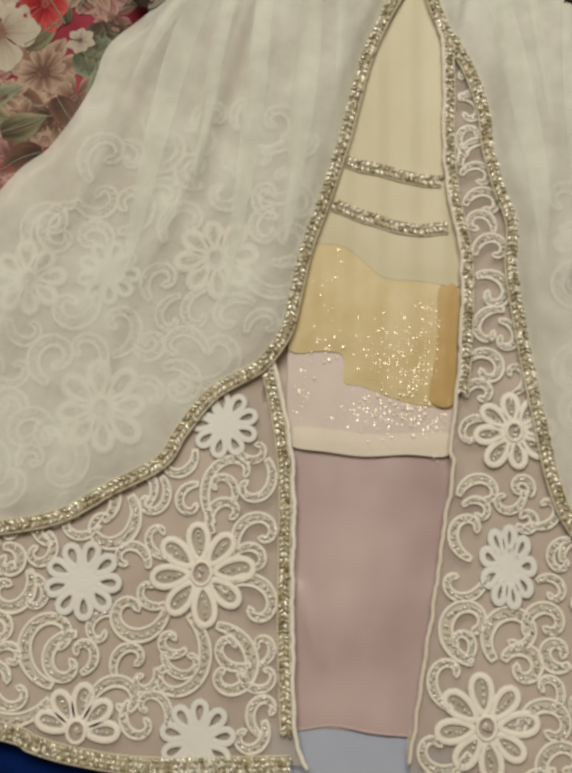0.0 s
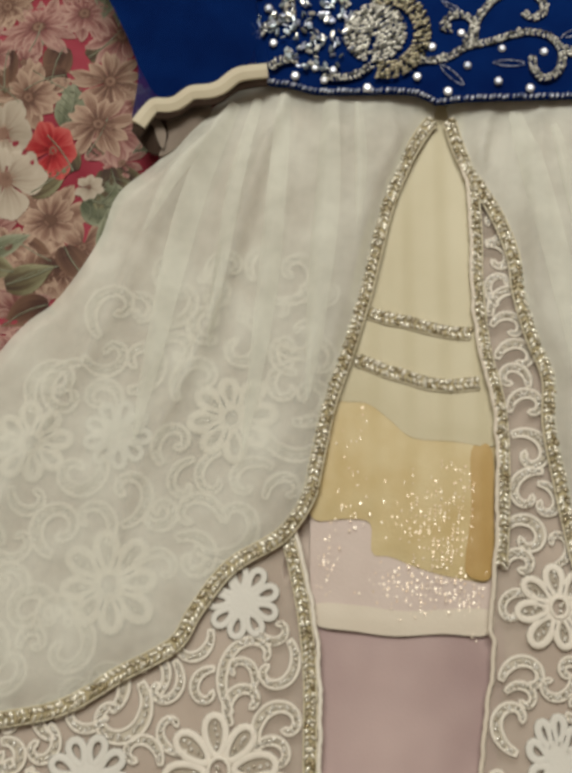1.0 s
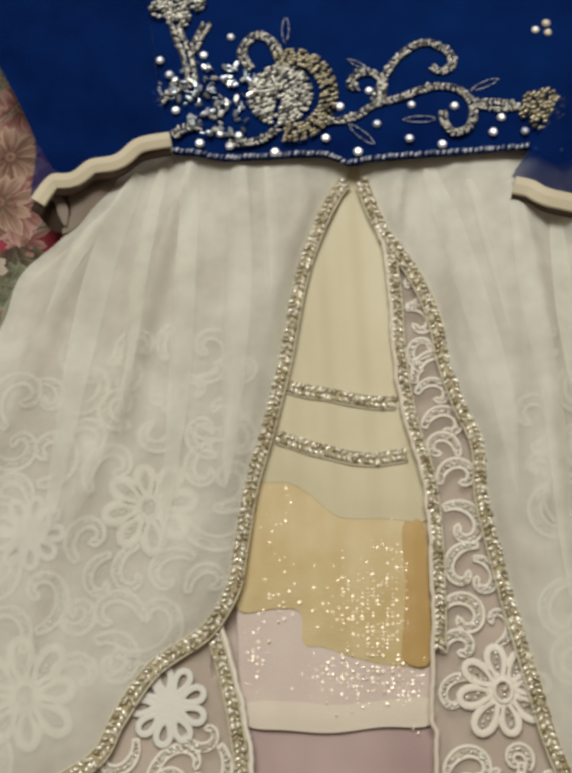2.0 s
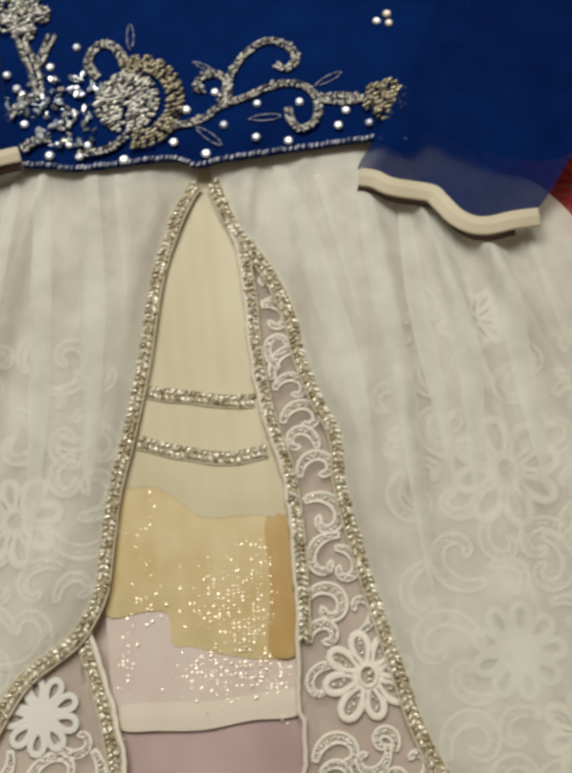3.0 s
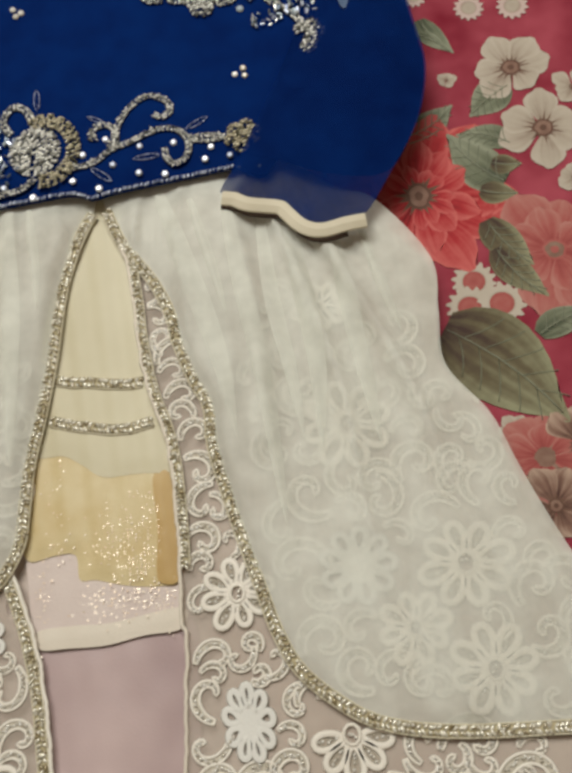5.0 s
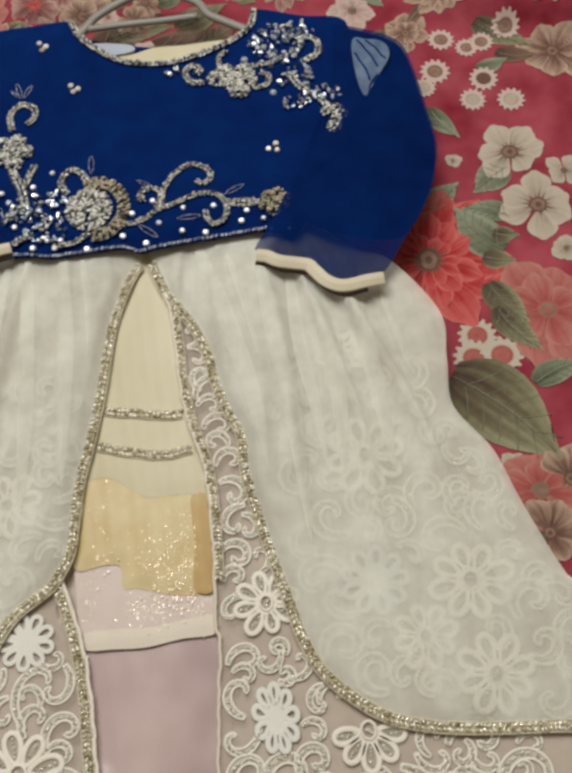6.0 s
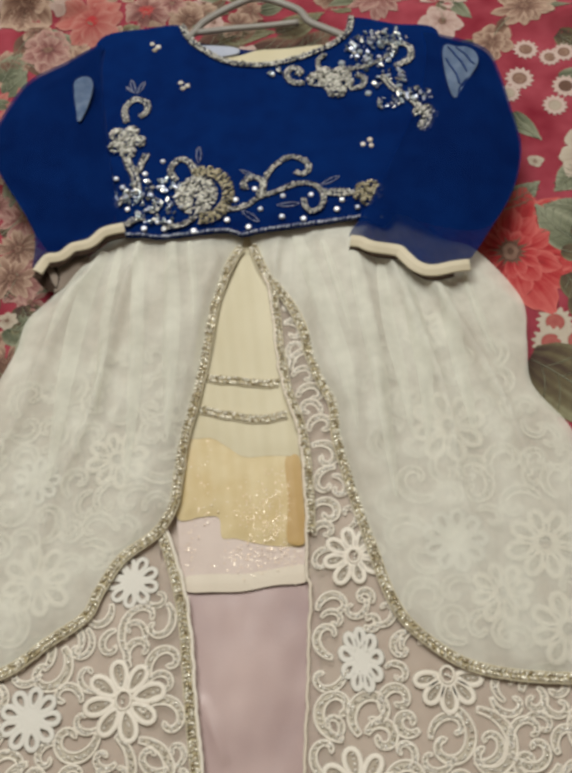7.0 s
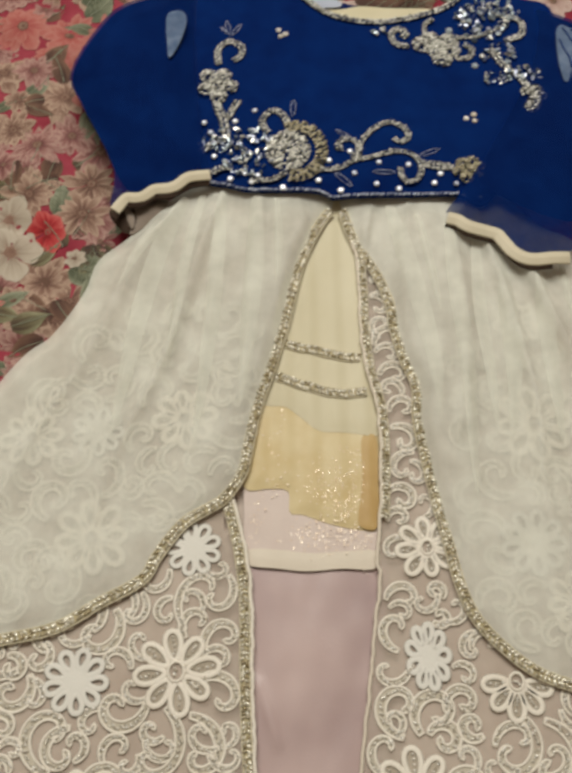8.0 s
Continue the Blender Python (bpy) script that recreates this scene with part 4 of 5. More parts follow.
def loop_flower(c, r, parent, petals=8, turn=0.2, first=0, count=None, cord_r=0.0018):
    """An embroidered flower of open looped petals filled with sequins."""
    m, c = Mesh(), Vector(c)
    TAKEN.append((c.x, c.y, 0.92 * r))
    z = LACE_Z + 0.0008
    rnd = random.Random(round(c.x * 1e5))
    for k in range(first, first + (count or petals)):
        a = turn + k * math.tau / petals
        size = r * rnd.uniform(0.9, 1.08)
        ring = []
        for j in range(16):
            w = j * math.tau / 16
            u, v = 0.62 * size + 0.36 * size * math.cos(w), 0.19 * size * math.sin(w) * (1 + 0.25 * math.cos(w))
            ring.append((c.x + u * math.cos(a) - v * math.sin(a), c.y + u * math.sin(a) + v * math.cos(a), z))
        m.tube(ring, cord_r, closed=True, sides=6, flat=0.28)
        m.add([(x, y, h - 0.0003) for x, y, h in ring], [tuple(range(16))], slot=1)
        for j in range(5):
            u = size * (0.42 + 0.1 * j)
            m.disc((c.x + u * math.cos(a) + rnd.uniform(-1, 1) * 0.0008, c.y + u * math.sin(a) + rnd.uniform(-1, 1) * 0.0008, z), 0.0008, rnd.gauss(0, 0.25), rnd.uniform(0, 6), slot=2, sides=6)
    ring = [(c.x + r * 0.2 * math.cos(j * math.tau / 10), c.y + r * 0.24 * math.sin(j * math.tau / 10), z) for j in range(10)]
    m.tube(ring, 0.0011, closed=True, sides=5)
    for j in range(4):
        m.disc((c.x + rnd.uniform(-1, 1) * r * 0.08, c.y + rnd.uniform(-1, 1) * r * 0.1, z), 0.0009, rnd.gauss(0, 0.2), 0, slot=2, sides=6)
    return m.object("looped_flower", [THREAD, PETAL_FILL, SPARKLE], parent)


loop_flower((-0.1887, -0.1840), 0.0190, lace_l, cord_r=0.0022)
loop_flower((0.1438, -0.2664), 0.0180, lace_r, cord_r=0.0022)
eyelet_flower((-0.1410, -0.3278), 0.0185, lace_l)
eyelet_flower((-0.0790, -0.3930), 0.0175, lace_l, turn=0.2)
eyelet_flower((-0.0825, -0.2480), 0.0165, lace_l, turn=0.4)
eyelet_flower((0.0560, -0.3025), 0.0195, lace_r, squash=0.66, tilt=0.12)
eyelet_flower((-0.1488, -0.1769), 0.0165, lace_l)
eyelet_flower((0.1192, -0.2320), 0.0205, lace_r)
loop_flower((-0.0856, -0.3191), 0.0235, lace_l)
loop_flower((-0.1433, -0.2458), 0.0225, lace_l, cord_r=0.0024)
loop_flower((-0.0961, -0.1649), 0.0200, lace_l, cord_r=0.0024)
loop_flower((0.0504, -0.3746), 0.0220, lace_r)
loop_flower((0.0555, -0.2389), 0.0190, lace_r)
loop_flower((0.1230, -0.1549), 0.0235, lace_r, cord_r=0.0024)
loop_flower((0.1739, -0.2373), 0.0240, lace_r, cord_r=0.0024)
loop_flower((0.1795, -0.2907), 0.0220, lace_r, cord_r=0.0024)
loop_flower((0.1157, -0.0838), 0.0150, lace_r, cord_r=0.0024)
loop_flower((-0.1346, -0.3954), 0.0215, lace_l, petals=9, turn=0.1, first=0, count=5)
loop_flower((0.1054, -0.3134), 0.0205, lace_r, petals=9, turn=3.3, first=0, count=5)
scroll((-0.1233, -0.2865), (-0.1343, -0.3007), 0.0086, -1, parent=lace_l)
scroll((-0.1097, -0.2760), (-0.1153, -0.2881), 0.0057, -1, parent=lace_l)
scroll((-0.1026, -0.3156), (-0.1160, -0.3055), 0.0080, -1, parent=lace_l)
scroll((-0.1006, -0.3131), (-0.1072, -0.3024), 0.0048, -1, parent=lace_l)
scroll((-0.0930, -0.2987), (-0.0973, -0.2760), 0.0080, -1, parent=lace_l)
scroll((-0.0824, -0.3000), (-0.0754, -0.2902), 0.0063, -1, parent=lace_l)
scroll((-0.0829, -0.2955), (-0.0717, -0.2702), 0.0063, -1, parent=lace_l)
scroll((-0.0561, -0.2629), (-0.0640, -0.2765), 0.0063, -1, parent=lace_l)
scroll((-0.0723, -0.3082), (-0.0549, -0.2986), 0.0080, -1, parent=lace_l)
scroll((-0.0711, -0.3092), (-0.0616, -0.3117), 0.0057, -1, parent=lace_l)
scroll((-0.1004, -0.3344), (-0.1091, -0.3286), 0.0052, -1, parent=lace_l)
scroll((-0.1000, -0.3377), (-0.1165, -0.3393), 0.0086, -1, parent=lace_l)
scroll((-0.0682, -0.3258), (-0.0515, -0.3330), 0.0075, -1, parent=lace_l)
scroll((-0.0636, -0.3253), (-0.0632, -0.3364), 0.0057, -1, parent=lace_l)
scroll((-0.0889, -0.3389), (-0.0966, -0.3659), 0.0075, -1, parent=lace_l)
scroll((-0.0889, -0.3542), (-0.0962, -0.3506), 0.0057, -1, parent=lace_l)
scroll((-0.0755, -0.3420), (-0.0697, -0.3643), 0.0080, -1, parent=lace_l)
scroll((-0.0715, -0.3482), (-0.0775, -0.3553), 0.0063, -1, parent=lace_l)
scroll((-0.0438, -0.3660), (-0.0509, -0.3501), 0.0072, -1, parent=lace_l)
scroll((-0.0436, -0.3799), (-0.0563, -0.3701), 0.0068, -1, parent=lace_l)
scroll((-0.1487, -0.3765), (-0.1498, -0.3554), 0.0103, -1, parent=lace_l)
scroll((-0.1339, -0.3761), (-0.1288, -0.3549), 0.0080, -1, parent=lace_l)
scroll((-0.1249, -0.3838), (-0.1122, -0.3631), 0.0100, -1, parent=lace_l)
scroll((-0.1205, -0.3919), (-0.1037, -0.3817), 0.0109, -1, parent=lace_l)
scroll((-0.1818, -0.3400), (-0.1698, -0.3456), 0.0095, -1, parent=lace_l)
scroll((-0.1779, -0.3652), (-0.1696, -0.3665), 0.0052, -1, parent=lace_l)
scroll((-0.1808, -0.3161), (-0.1775, -0.3226), 0.0072, -1, parent=lace_l)
scroll((-0.1609, -0.3074), (-0.1647, -0.3169), 0.0063, -1, parent=lace_l)
scroll((-0.0623, -0.4028), (-0.0555, -0.3937), 0.0072, -1, parent=lace_l)
scroll((-0.1194, -0.4086), (-0.1067, -0.4031), 0.0086, -1, parent=lace_l)
scroll((-0.1489, -0.3830), (-0.1740, -0.3757), 0.0104, -1, parent=lace_l)
scroll((-0.0600, -0.2703), (-0.0665, -0.2521), 0.0057, -1, parent=lace_l)
scroll((-0.1077, -0.1270), (-0.1125, -0.1181), 0.0075, -1, cord_r=0.0013, parent=lace_l)
scroll((-0.0984, -0.1328), (-0.0942, -0.1140), 0.0080, -1, cord_r=0.0013, parent=lace_l)
scroll((-0.1714, -0.2349), (-0.1695, -0.2224), 0.0104, -1, cord_r=0.0013, parent=lace_l)
scroll((-0.1886, -0.2339), (-0.1799, -0.2429), 0.0086, -1, cord_r=0.0013, parent=lace_l)
scroll((-0.1594, -0.2166), (-0.1663, -0.2023), 0.0075, -1, cord_r=0.0013, parent=lace_l)
scroll((-0.0684, -0.1741), (-0.0701, -0.1564), 0.0072, -1, cord_r=0.0013, parent=lace_l)
scroll((-0.1862, -0.1837), (-0.1921, -0.1944), 0.0075, -1, cord_r=0.0013, parent=lace_l)
scroll((-0.1150, -0.2227), (-0.1067, -0.2317), 0.0080, -1, cord_r=0.0013, parent=lace_l)
scroll((-0.1227, -0.1581), (-0.1117, -0.1469), 0.0075, -1, cord_r=0.0013, parent=lace_l)
scroll((0.0514, -0.2694), (0.0440, -0.2585), 0.0068, 1, parent=lace_r)
scroll((0.0291, -0.2760), (0.0368, -0.2912), 0.0080, -1, parent=lace_r)
scroll((0.0299, -0.2713), (0.0424, -0.2702), 0.0063, -1, parent=lace_r)
scroll((0.0264, -0.3056), (0.0314, -0.3140), 0.0086, -1, parent=lace_r)
scroll((0.0423, -0.3468), (0.0413, -0.3296), 0.0091, -1, parent=lace_r)
scroll((0.0520, -0.3447), (0.0613, -0.3330), 0.0100, -1, parent=lace_r)
scroll((0.0564, -0.3443), (0.0653, -0.3467), 0.0080, -1, parent=lace_r)
scroll((0.0315, -0.3681), (0.0305, -0.3522), 0.0063, -1, parent=lace_r)
scroll((0.0254, -0.3750), (0.0291, -0.3809), 0.0086, -1, parent=lace_r)
scroll((0.0640, -0.3197), (0.0725, -0.3123), 0.0080, -1, parent=lace_r)
scroll((0.0600, -0.2822), (0.0632, -0.2797), 0.0063, 1, parent=lace_r)
scroll((0.0831, -0.3002), (0.0750, -0.2921), 0.0080, 1, parent=lace_r)
scroll((0.0638, -0.2682), (0.0602, -0.2651), 0.0063, 1, parent=lace_r)
scroll((0.0641, -0.3669), (0.0746, -0.3595), 0.0109, -1, parent=lace_r)
scroll((0.0656, -0.3752), (0.0795, -0.3717), 0.0080, -1, parent=lace_r)
scroll((0.0859, -0.3435), (0.0802, -0.3387), 0.0075, -1, parent=lace_r)
scroll((0.0280, -0.3298), (0.0251, -0.3366), 0.0057, -1, parent=lace_r)
scroll((0.1157, -0.0981), (0.1151, -0.0867), 0.0096, -1, cord_r=0.0013, parent=lace_r)
scroll((0.1082, -0.2028), (0.0986, -0.1895), 0.0088, -1, cord_r=0.0013, parent=lace_r)
scroll((0.1216, -0.2652), (0.1309, -0.2594), 0.0096, -1, cord_r=0.0013, parent=lace_r)
scroll((0.1476, -0.1907), (0.1579, -0.1810), 0.0088, -1, cord_r=0.0013, parent=lace_r)
scroll((0.0861, -0.2733), (0.0981, -0.2677), 0.0096, -1, cord_r=0.0013, parent=lace_r)
scroll((0.1186, -0.2941), (0.1141, -0.2826), 0.0096, -1, cord_r=0.0013, parent=lace_r)
scroll((0.1448, -0.2889), (0.1519, -0.2775), 0.0102, -1, cord_r=0.0013, parent=lace_r)
scroll((0.1491, -0.1214), (0.1599, -0.1253), 0.0088, -1, cord_r=0.0013, parent=lace_r)
scroll((0.0140, -0.0695), (0.0194, -0.0772), 0.006, -1, parent=lace_r)
scroll((0.0245, -0.0896), (0.0181, -0.0820), 0.005, 1, parent=lace_r)
scroll((0.0148, -0.1057), (0.0275, -0.0994), 0.0065, -1, parent=lace_r)
scroll((0.0345, -0.1139), (0.0235, -0.1121), 0.006, 1, parent=lace_r)
scroll((0.0184, -0.1268), (0.0295, -0.1263), 0.0065, -1, parent=lace_r)
scroll((0.0397, -0.1394), (0.0311, -0.1367), 0.006, 1, parent=lace_r)
scroll((0.0303, -0.1522), (0.0402, -0.1495), 0.0065, -1, parent=lace_r)
scroll((0.0297, -0.1632), (0.0378, -0.1723), 0.007, -1, parent=lace_r)
scroll((0.0459, -0.1792), (0.0398, -0.1915), 0.006, 1, parent=lace_r)
scroll((0.0295, -0.1868), (0.0347, -0.1892), 0.006, -1, parent=lace_r)
scroll((0.0306, -0.2056), (0.0397, -0.2101), 0.007, -1, parent=lace_r)
scroll((0.0526, -0.2047), (0.0477, -0.2146), 0.006, 1, parent=lace_r)
scroll((0.0296, -0.2238), (0.0369, -0.2221), 0.006, -1, parent=lace_r)
scroll((0.0291, -0.2337), (0.0347, -0.2418), 0.007, -1, parent=lace_r)
scroll((0.0889, -0.3281), (0.0762, -0.3156), 0.0083, -1, parent=lace_r)
scroll((0.0572, -0.3519), (0.0721, -0.3362), 0.0072, -1, parent=lace_r)
scroll((0.0991, -0.3237), (0.0853, -0.3412), 0.0090, -1, parent=lace_r)
scroll((0.1085, -0.3325), (0.1000, -0.3522), 0.0083, -1, parent=lace_r)
scroll((0.1204, -0.3335), (0.1223, -0.3586), 0.0101, -1, parent=lace_r)
scroll((0.1264, -0.3300), (0.1405, -0.3420), 0.0126, -1, parent=lace_r)
scroll((0.1566, -0.3231), (0.1530, -0.3302), 0.0061, -1, parent=lace_r)
scroll((0.1614, -0.3606), (0.1627, -0.3405), 0.0086, -1, parent=lace_r)
scroll((0.1629, -0.3594), (0.1712, -0.3523), 0.0068, -1, parent=lace_r)
scroll((0.1798, -0.3634), (0.1900, -0.3449), 0.0119, -1, parent=lace_r)
scroll((0.1796, -0.3671), (0.1889, -0.3603), 0.0079, -1, parent=lace_r)
scroll((0.1960, -0.3225), (0.1979, -0.3336), 0.0068, -1, parent=lace_r)
scroll((0.1234, -0.0828), (0.1184, -0.0745), 0.007, 1, cord_r=0.0013, parent=lace_r)
scroll((0.1234, -0.1030), (0.1162, -0.0997), 0.007, -1, cord_r=0.0013, parent=lace_r)
scroll((0.1118, -0.1213), (0.1174, -0.1134), 0.006, -1, cord_r=0.0013, parent=lace_r)
scroll((0.1426, -0.1345), (0.1383, -0.1146), 0.007, 1, cord_r=0.0013, parent=lace_r)
scroll((0.0895, -0.0633), (0.0953, -0.0769), 0.006, -1, cord_r=0.0013, parent=lace_r)
scroll((0.0907, -0.0992), (0.0964, -0.1122), 0.006, 1, cord_r=0.0013, parent=lace_r)
scroll((0.1165, -0.1956), (0.1181, -0.2088), 0.008, -1, cord_r=0.0013, parent=lace_r)
scroll((0.1566, -0.1934), (0.1627, -0.1829), 0.007, -1, cord_r=0.0013, parent=lace_r)
scroll((0.1554, -0.1867), (0.1644, -0.1743), 0.008, -1, cord_r=0.0013, parent=lace_r)
scroll((0.1694, -0.2058), (0.1675, -0.1910), 0.009, -1, cord_r=0.0013, parent=lace_r)
scroll((0.1857, -0.2076), (0.1895, -0.1935), 0.007, -1, cord_r=0.0013, parent=lace_r)
scroll((0.1450, -0.2202), (0.1381, -0.2307), 0.008, 1, cord_r=0.0013, parent=lace_r)
scroll((0.1416, -0.2635), (0.1345, -0.2759), 0.008, -1, cord_r=0.0013, parent=lace_r)
scroll((0.1980, -0.2614), (0.2078, -0.2517), 0.009, -1, cord_r=0.0013, parent=lace_r)
scroll((0.1993, -0.2825), (0.2085, -0.2756), 0.008, 1, cord_r=0.0013, parent=lace_r)
scroll((0.1500, -0.2954), (0.1464, -0.2848), 0.008, 1, cord_r=0.0013, parent=lace_r)
scroll((-0.1264, -0.1889), (-0.1203, -0.1783), 0.007, -1, cord_r=0.0013, parent=lace_l)
scroll((-0.1374, -0.1200), (-0.1290, -0.1060), 0.007, 1, cord_r=0.0013, parent=lace_l)
scroll((-0.0680, -0.1408), (-0.0729, -0.1282), 0.006, -1, cord_r=0.0013, parent=lace_l)
scroll((-0.0925, -0.0952), (-0.0861, -0.0839), 0.006, -1, cord_r=0.0013, parent=lace_l)
scroll((-0.1598, -0.2652), (-0.1676, -0.2611), 0.007, 1, cord_r=0.0013, parent=lace_l)
scroll((-0.1115, -0.2513), (-0.1195, -0.2449), 0.007, 1, cord_r=0.0013, parent=lace_l)
scroll((-0.1797, -0.2765), (-0.1730, -0.2735), 0.006, -1, cord_r=0.0013, parent=lace_l)
scroll((-0.1305, -0.2142), (-0.1236, -0.2111), 0.007, 1, cord_r=0.0013, parent=lace_l)

fill_scrolls([(0.012, -0.055), (0.019, -0.055), (0.044, -0.15), (0.062, -0.25), (0.030, -0.25), (0.029, -0.19), (0.018, -0.12)], lace_r, 3, (0.0046, 0.0066), 0.0019, 0.0008, 2200)
fill_scrolls([(-0.055, -0.085), (-0.060, -0.195), (-0.105, -0.245), (-0.20, -0.30), (-0.215, -0.20), (-0.14, -0.085)], lace_l, 4, (0.0056, 0.0090), 0.0024, 0.0012, 3600)
fill_scrolls([(0.070, -0.075), (0.075, -0.22), (0.10, -0.285), (0.20, -0.315), (0.235, -0.28), (0.205, -0.20), (0.165, -0.10)], lace_r, 5, (0.0056, 0.0090), 0.0024, 0.0012, 3600)
fill_scrolls([(0.028, -0.27), (0.062, -0.26), (0.11, -0.31), (0.20, -0.33), (0.20, -0.40), (0.022, -0.40)], lace_r, 6, (0.0054, 0.0085), 0.0022, 0.0009, 3600)
fill_scrolls([(-0.050, -0.255), (-0.10, -0.262), (-0.19, -0.315), (-0.19, -0.39), (-0.045, -0.395)], lace_l, 7, (0.0054, 0.0085), 0.0022, 0.0009, 3600)
fill_scrolls([(0.028, -0.27), (0.062, -0.26), (0.11, -0.31), (0.20, -0.33), (0.20, -0.40), (0.022, -0.40)], lace_r, 8, (0.0048, 0.0058), 0.0013, 0.0008, 1600)
fill_scrolls([(-0.050, -0.255), (-0.10, -0.262), (-0.19, -0.315), (-0.19, -0.39), (-0.045, -0.395)], lace_l, 9, (0.0048, 0.0058), 0.0013, 0.0008, 1600)

# ---- overskirt panels ----
m = sheet(WAIST_L + L_EDGE + L_SIDE, veil_z, 0.0028, 0.0003)
veil_l = m.object("overskirt_panel", [VEIL], dress, "sheer ivory chiffon overskirt gathered at the waist")
m = sheet(R_EDGE + R_SIDE + WAIST_R, veil_z, 0.0028, 0.0003)
veil_r = m.object("overskirt_panel", [VEIL], dress, "sheer ivory chiffon overskirt gathered at the waist")
VZ = lambda x, y: veil_z(x, y, 0.0) + 0.0006


def tuck(parent, pts, width):
    """A narrow fold where the chiffon lies double."""
    (ax, ay), (bx, by) = pts[0], pts[1]
    line, m = smooth_path([(ax + 0.25 * (ax - bx), ay + 0.25 * (ay - by))] + list(pts), 0.003), Mesh()
    n = len(line)
    verts = []
    for i, p in enumerate(line):
        d = (line[min(i + 1, n - 1)] - line[max(i - 1, 0)]).normalized()
        full = math.sin(math.pi * min(0.12 + 0.88 * i / (n - 1), 1.0)) ** 0.7
        s = Vector((-d.y, d.x)) * width * (0.04 + full)
        for u, h in ((-0.5, 0.0002), (-0.25, 0.0002 + 0.0016 * full), (0.1, 0.0002 + 0.0012 * full), (0.5, 0.0002)):
            q = p + s * u
            verts.append((q.x, q.y, veil_z(q.x, q.y, 0.02) + h))
    m.add(verts, [(i * 4 + k, i * 4 + k + 1, i * 4 + k + 5, i * 4 + k + 4) for i in range(n - 1) for k in range(3)])
    return m.object("tuck", [VEIL], parent)


for width, pts in ((0.010, [(0.0695, -0.0183), (0.0734, -0.0630), (0.0805, -0.1174), (0.0837, -0.1748), (0.0853, -0.2084)]),
                   (0.009, [(0.0885, -0.0316), (0.0904, -0.0761), (0.0959, -0.1185), (0.0994, -0.1619)]),
                   (0.011, [(0.1049, -0.0349), (0.1085, -0.0775), (0.1112, -0.1195), (0.1082, -0.1694)]),
                   (0.010, [(0.1299, -0.0471), (0.1341, -0.0986), (0.1374, -0.1360), (0.1402, -0.1714)]),
                   (0.012, [(0.0328, -0.0102), (0.0462, -0.0609), (0.0584, -0.1121), (0.0635, -0.1596)]),
                   (0.006, [(0.1470, -0.0444), (0.1533, -0.0769), (0.1609, -0.1081)]),
                   (0.006, [(0.0502, -0.0159), (0.0586, -0.0538), (0.0641, -0.0859)])):
    tuck(veil_r, pts, width)
for width, pts in ((0.012, [(-0.0620, -0.0060), (-0.0599, -0.0536), (-0.0603, -0.1077), (-0.0613, -0.1581)]),
                   (0.010, [(-0.0858, -0.0052), (-0.0853, -0.0527), (-0.0852, -0.0994), (-0.0872, -0.1504), (-0.0893, -0.1847)]),
                   (0.012, [(-0.1141, -0.0105), (-0.1246, -0.0474), (-0.1305, -0.0827), (-0.1353, -0.1276), (-0.1401, -0.1835)]),
                   (0.008, [(-0.1009, -0.0067), (-0.1058, -0.0440), (-0.1079, -0.0873), (-0.1101, -0.1355)]),
                   (0.007, [(-0.1259, -0.0289), (-0.1382, -0.0509), (-0.1478, -0.0783)]),
                   (0.006, [(-0.0479, -0.0066), (-0.0445, -0.0379), (-0.0445, -0.0700)])):
    tuck(veil_l, pts, width)
braid("braid", L_EDGE, 0.0064, VZ, veil_l, label="gold and silver sequin braid")
braid("braid", R_EDGE, 0.0062, VZ, veil_r, label="gold and silver sequin braid")
shift = lambda pts, dx: [(x + dx, y) for x, y in pts]
LZ = lambda x, y: LACE_Z + 0.0008
braid("braid", shift(INNER_L[:7], -0.0030), 0.0055, LZ, lace_l, label="gold sequin braid")
piping("edge_cord", shift(INNER_L, 0.0012), 0.0011, lambda x, y: LACE_Z + 0.0012, lace_l)
braid("braid", shift(INNER_R[1:9], 0.0025), 0.0055, lambda x, y: 0.0090, lace_r, label="gold sequin braid")
piping("edge_cord", INNER_R, 0.0011, lambda x, y: LACE_Z + 0.0022 * ease(-0.30, -0.20, y) + 0.0010, lace_r, HEMCREAM)
braid("braid", HEM_L, 0.0075, lambda x, y: LACE_Z + 0.0006, lace_l, rows=3, label="gold sequin braid")

# ---- bodice ----
NECK = [(0.0830, 0.2096), (0.0779, 0.1916), (0.0625, 0.1791), (0.0363, 0.1675), (0.0125, 0.1635), (-0.0152, 0.1684), (-0.0350, 0.1811), (-0.0492, 0.1976), (-0.0563, 0.2149)]
WAISTLINE = [(-0.0940, 0.0087), (-0.0822, 0.0078), (-0.0700, 0.0050), (-0.0506, 0.0055), (-0.0216, 0.0065), (-0.0096, 0.0019), (0.0025, 0.0042), (0.0291, 0.0065), (0.0484, 0.0083), (0.0761, 0.0105)]
m = sheet(WAISTLINE + [(0.0978, 0.0060), (0.1253, 0.0716), (0.1471, 0.1589), (0.1484, 0.1907), (0.1174, 0.1983)] + NECK + [(-0.0842, 0.2139), (-0.1248, 0.2049), (-0.1237, 0.1442), (-0.1075, 0.0457), (-0.0987, 0.0135)], bodice_z, 0.005, 0.003)
bodice = m.object("bodice", [BLUE], dress, "royal blue georgette bodice with beaded embroidery")
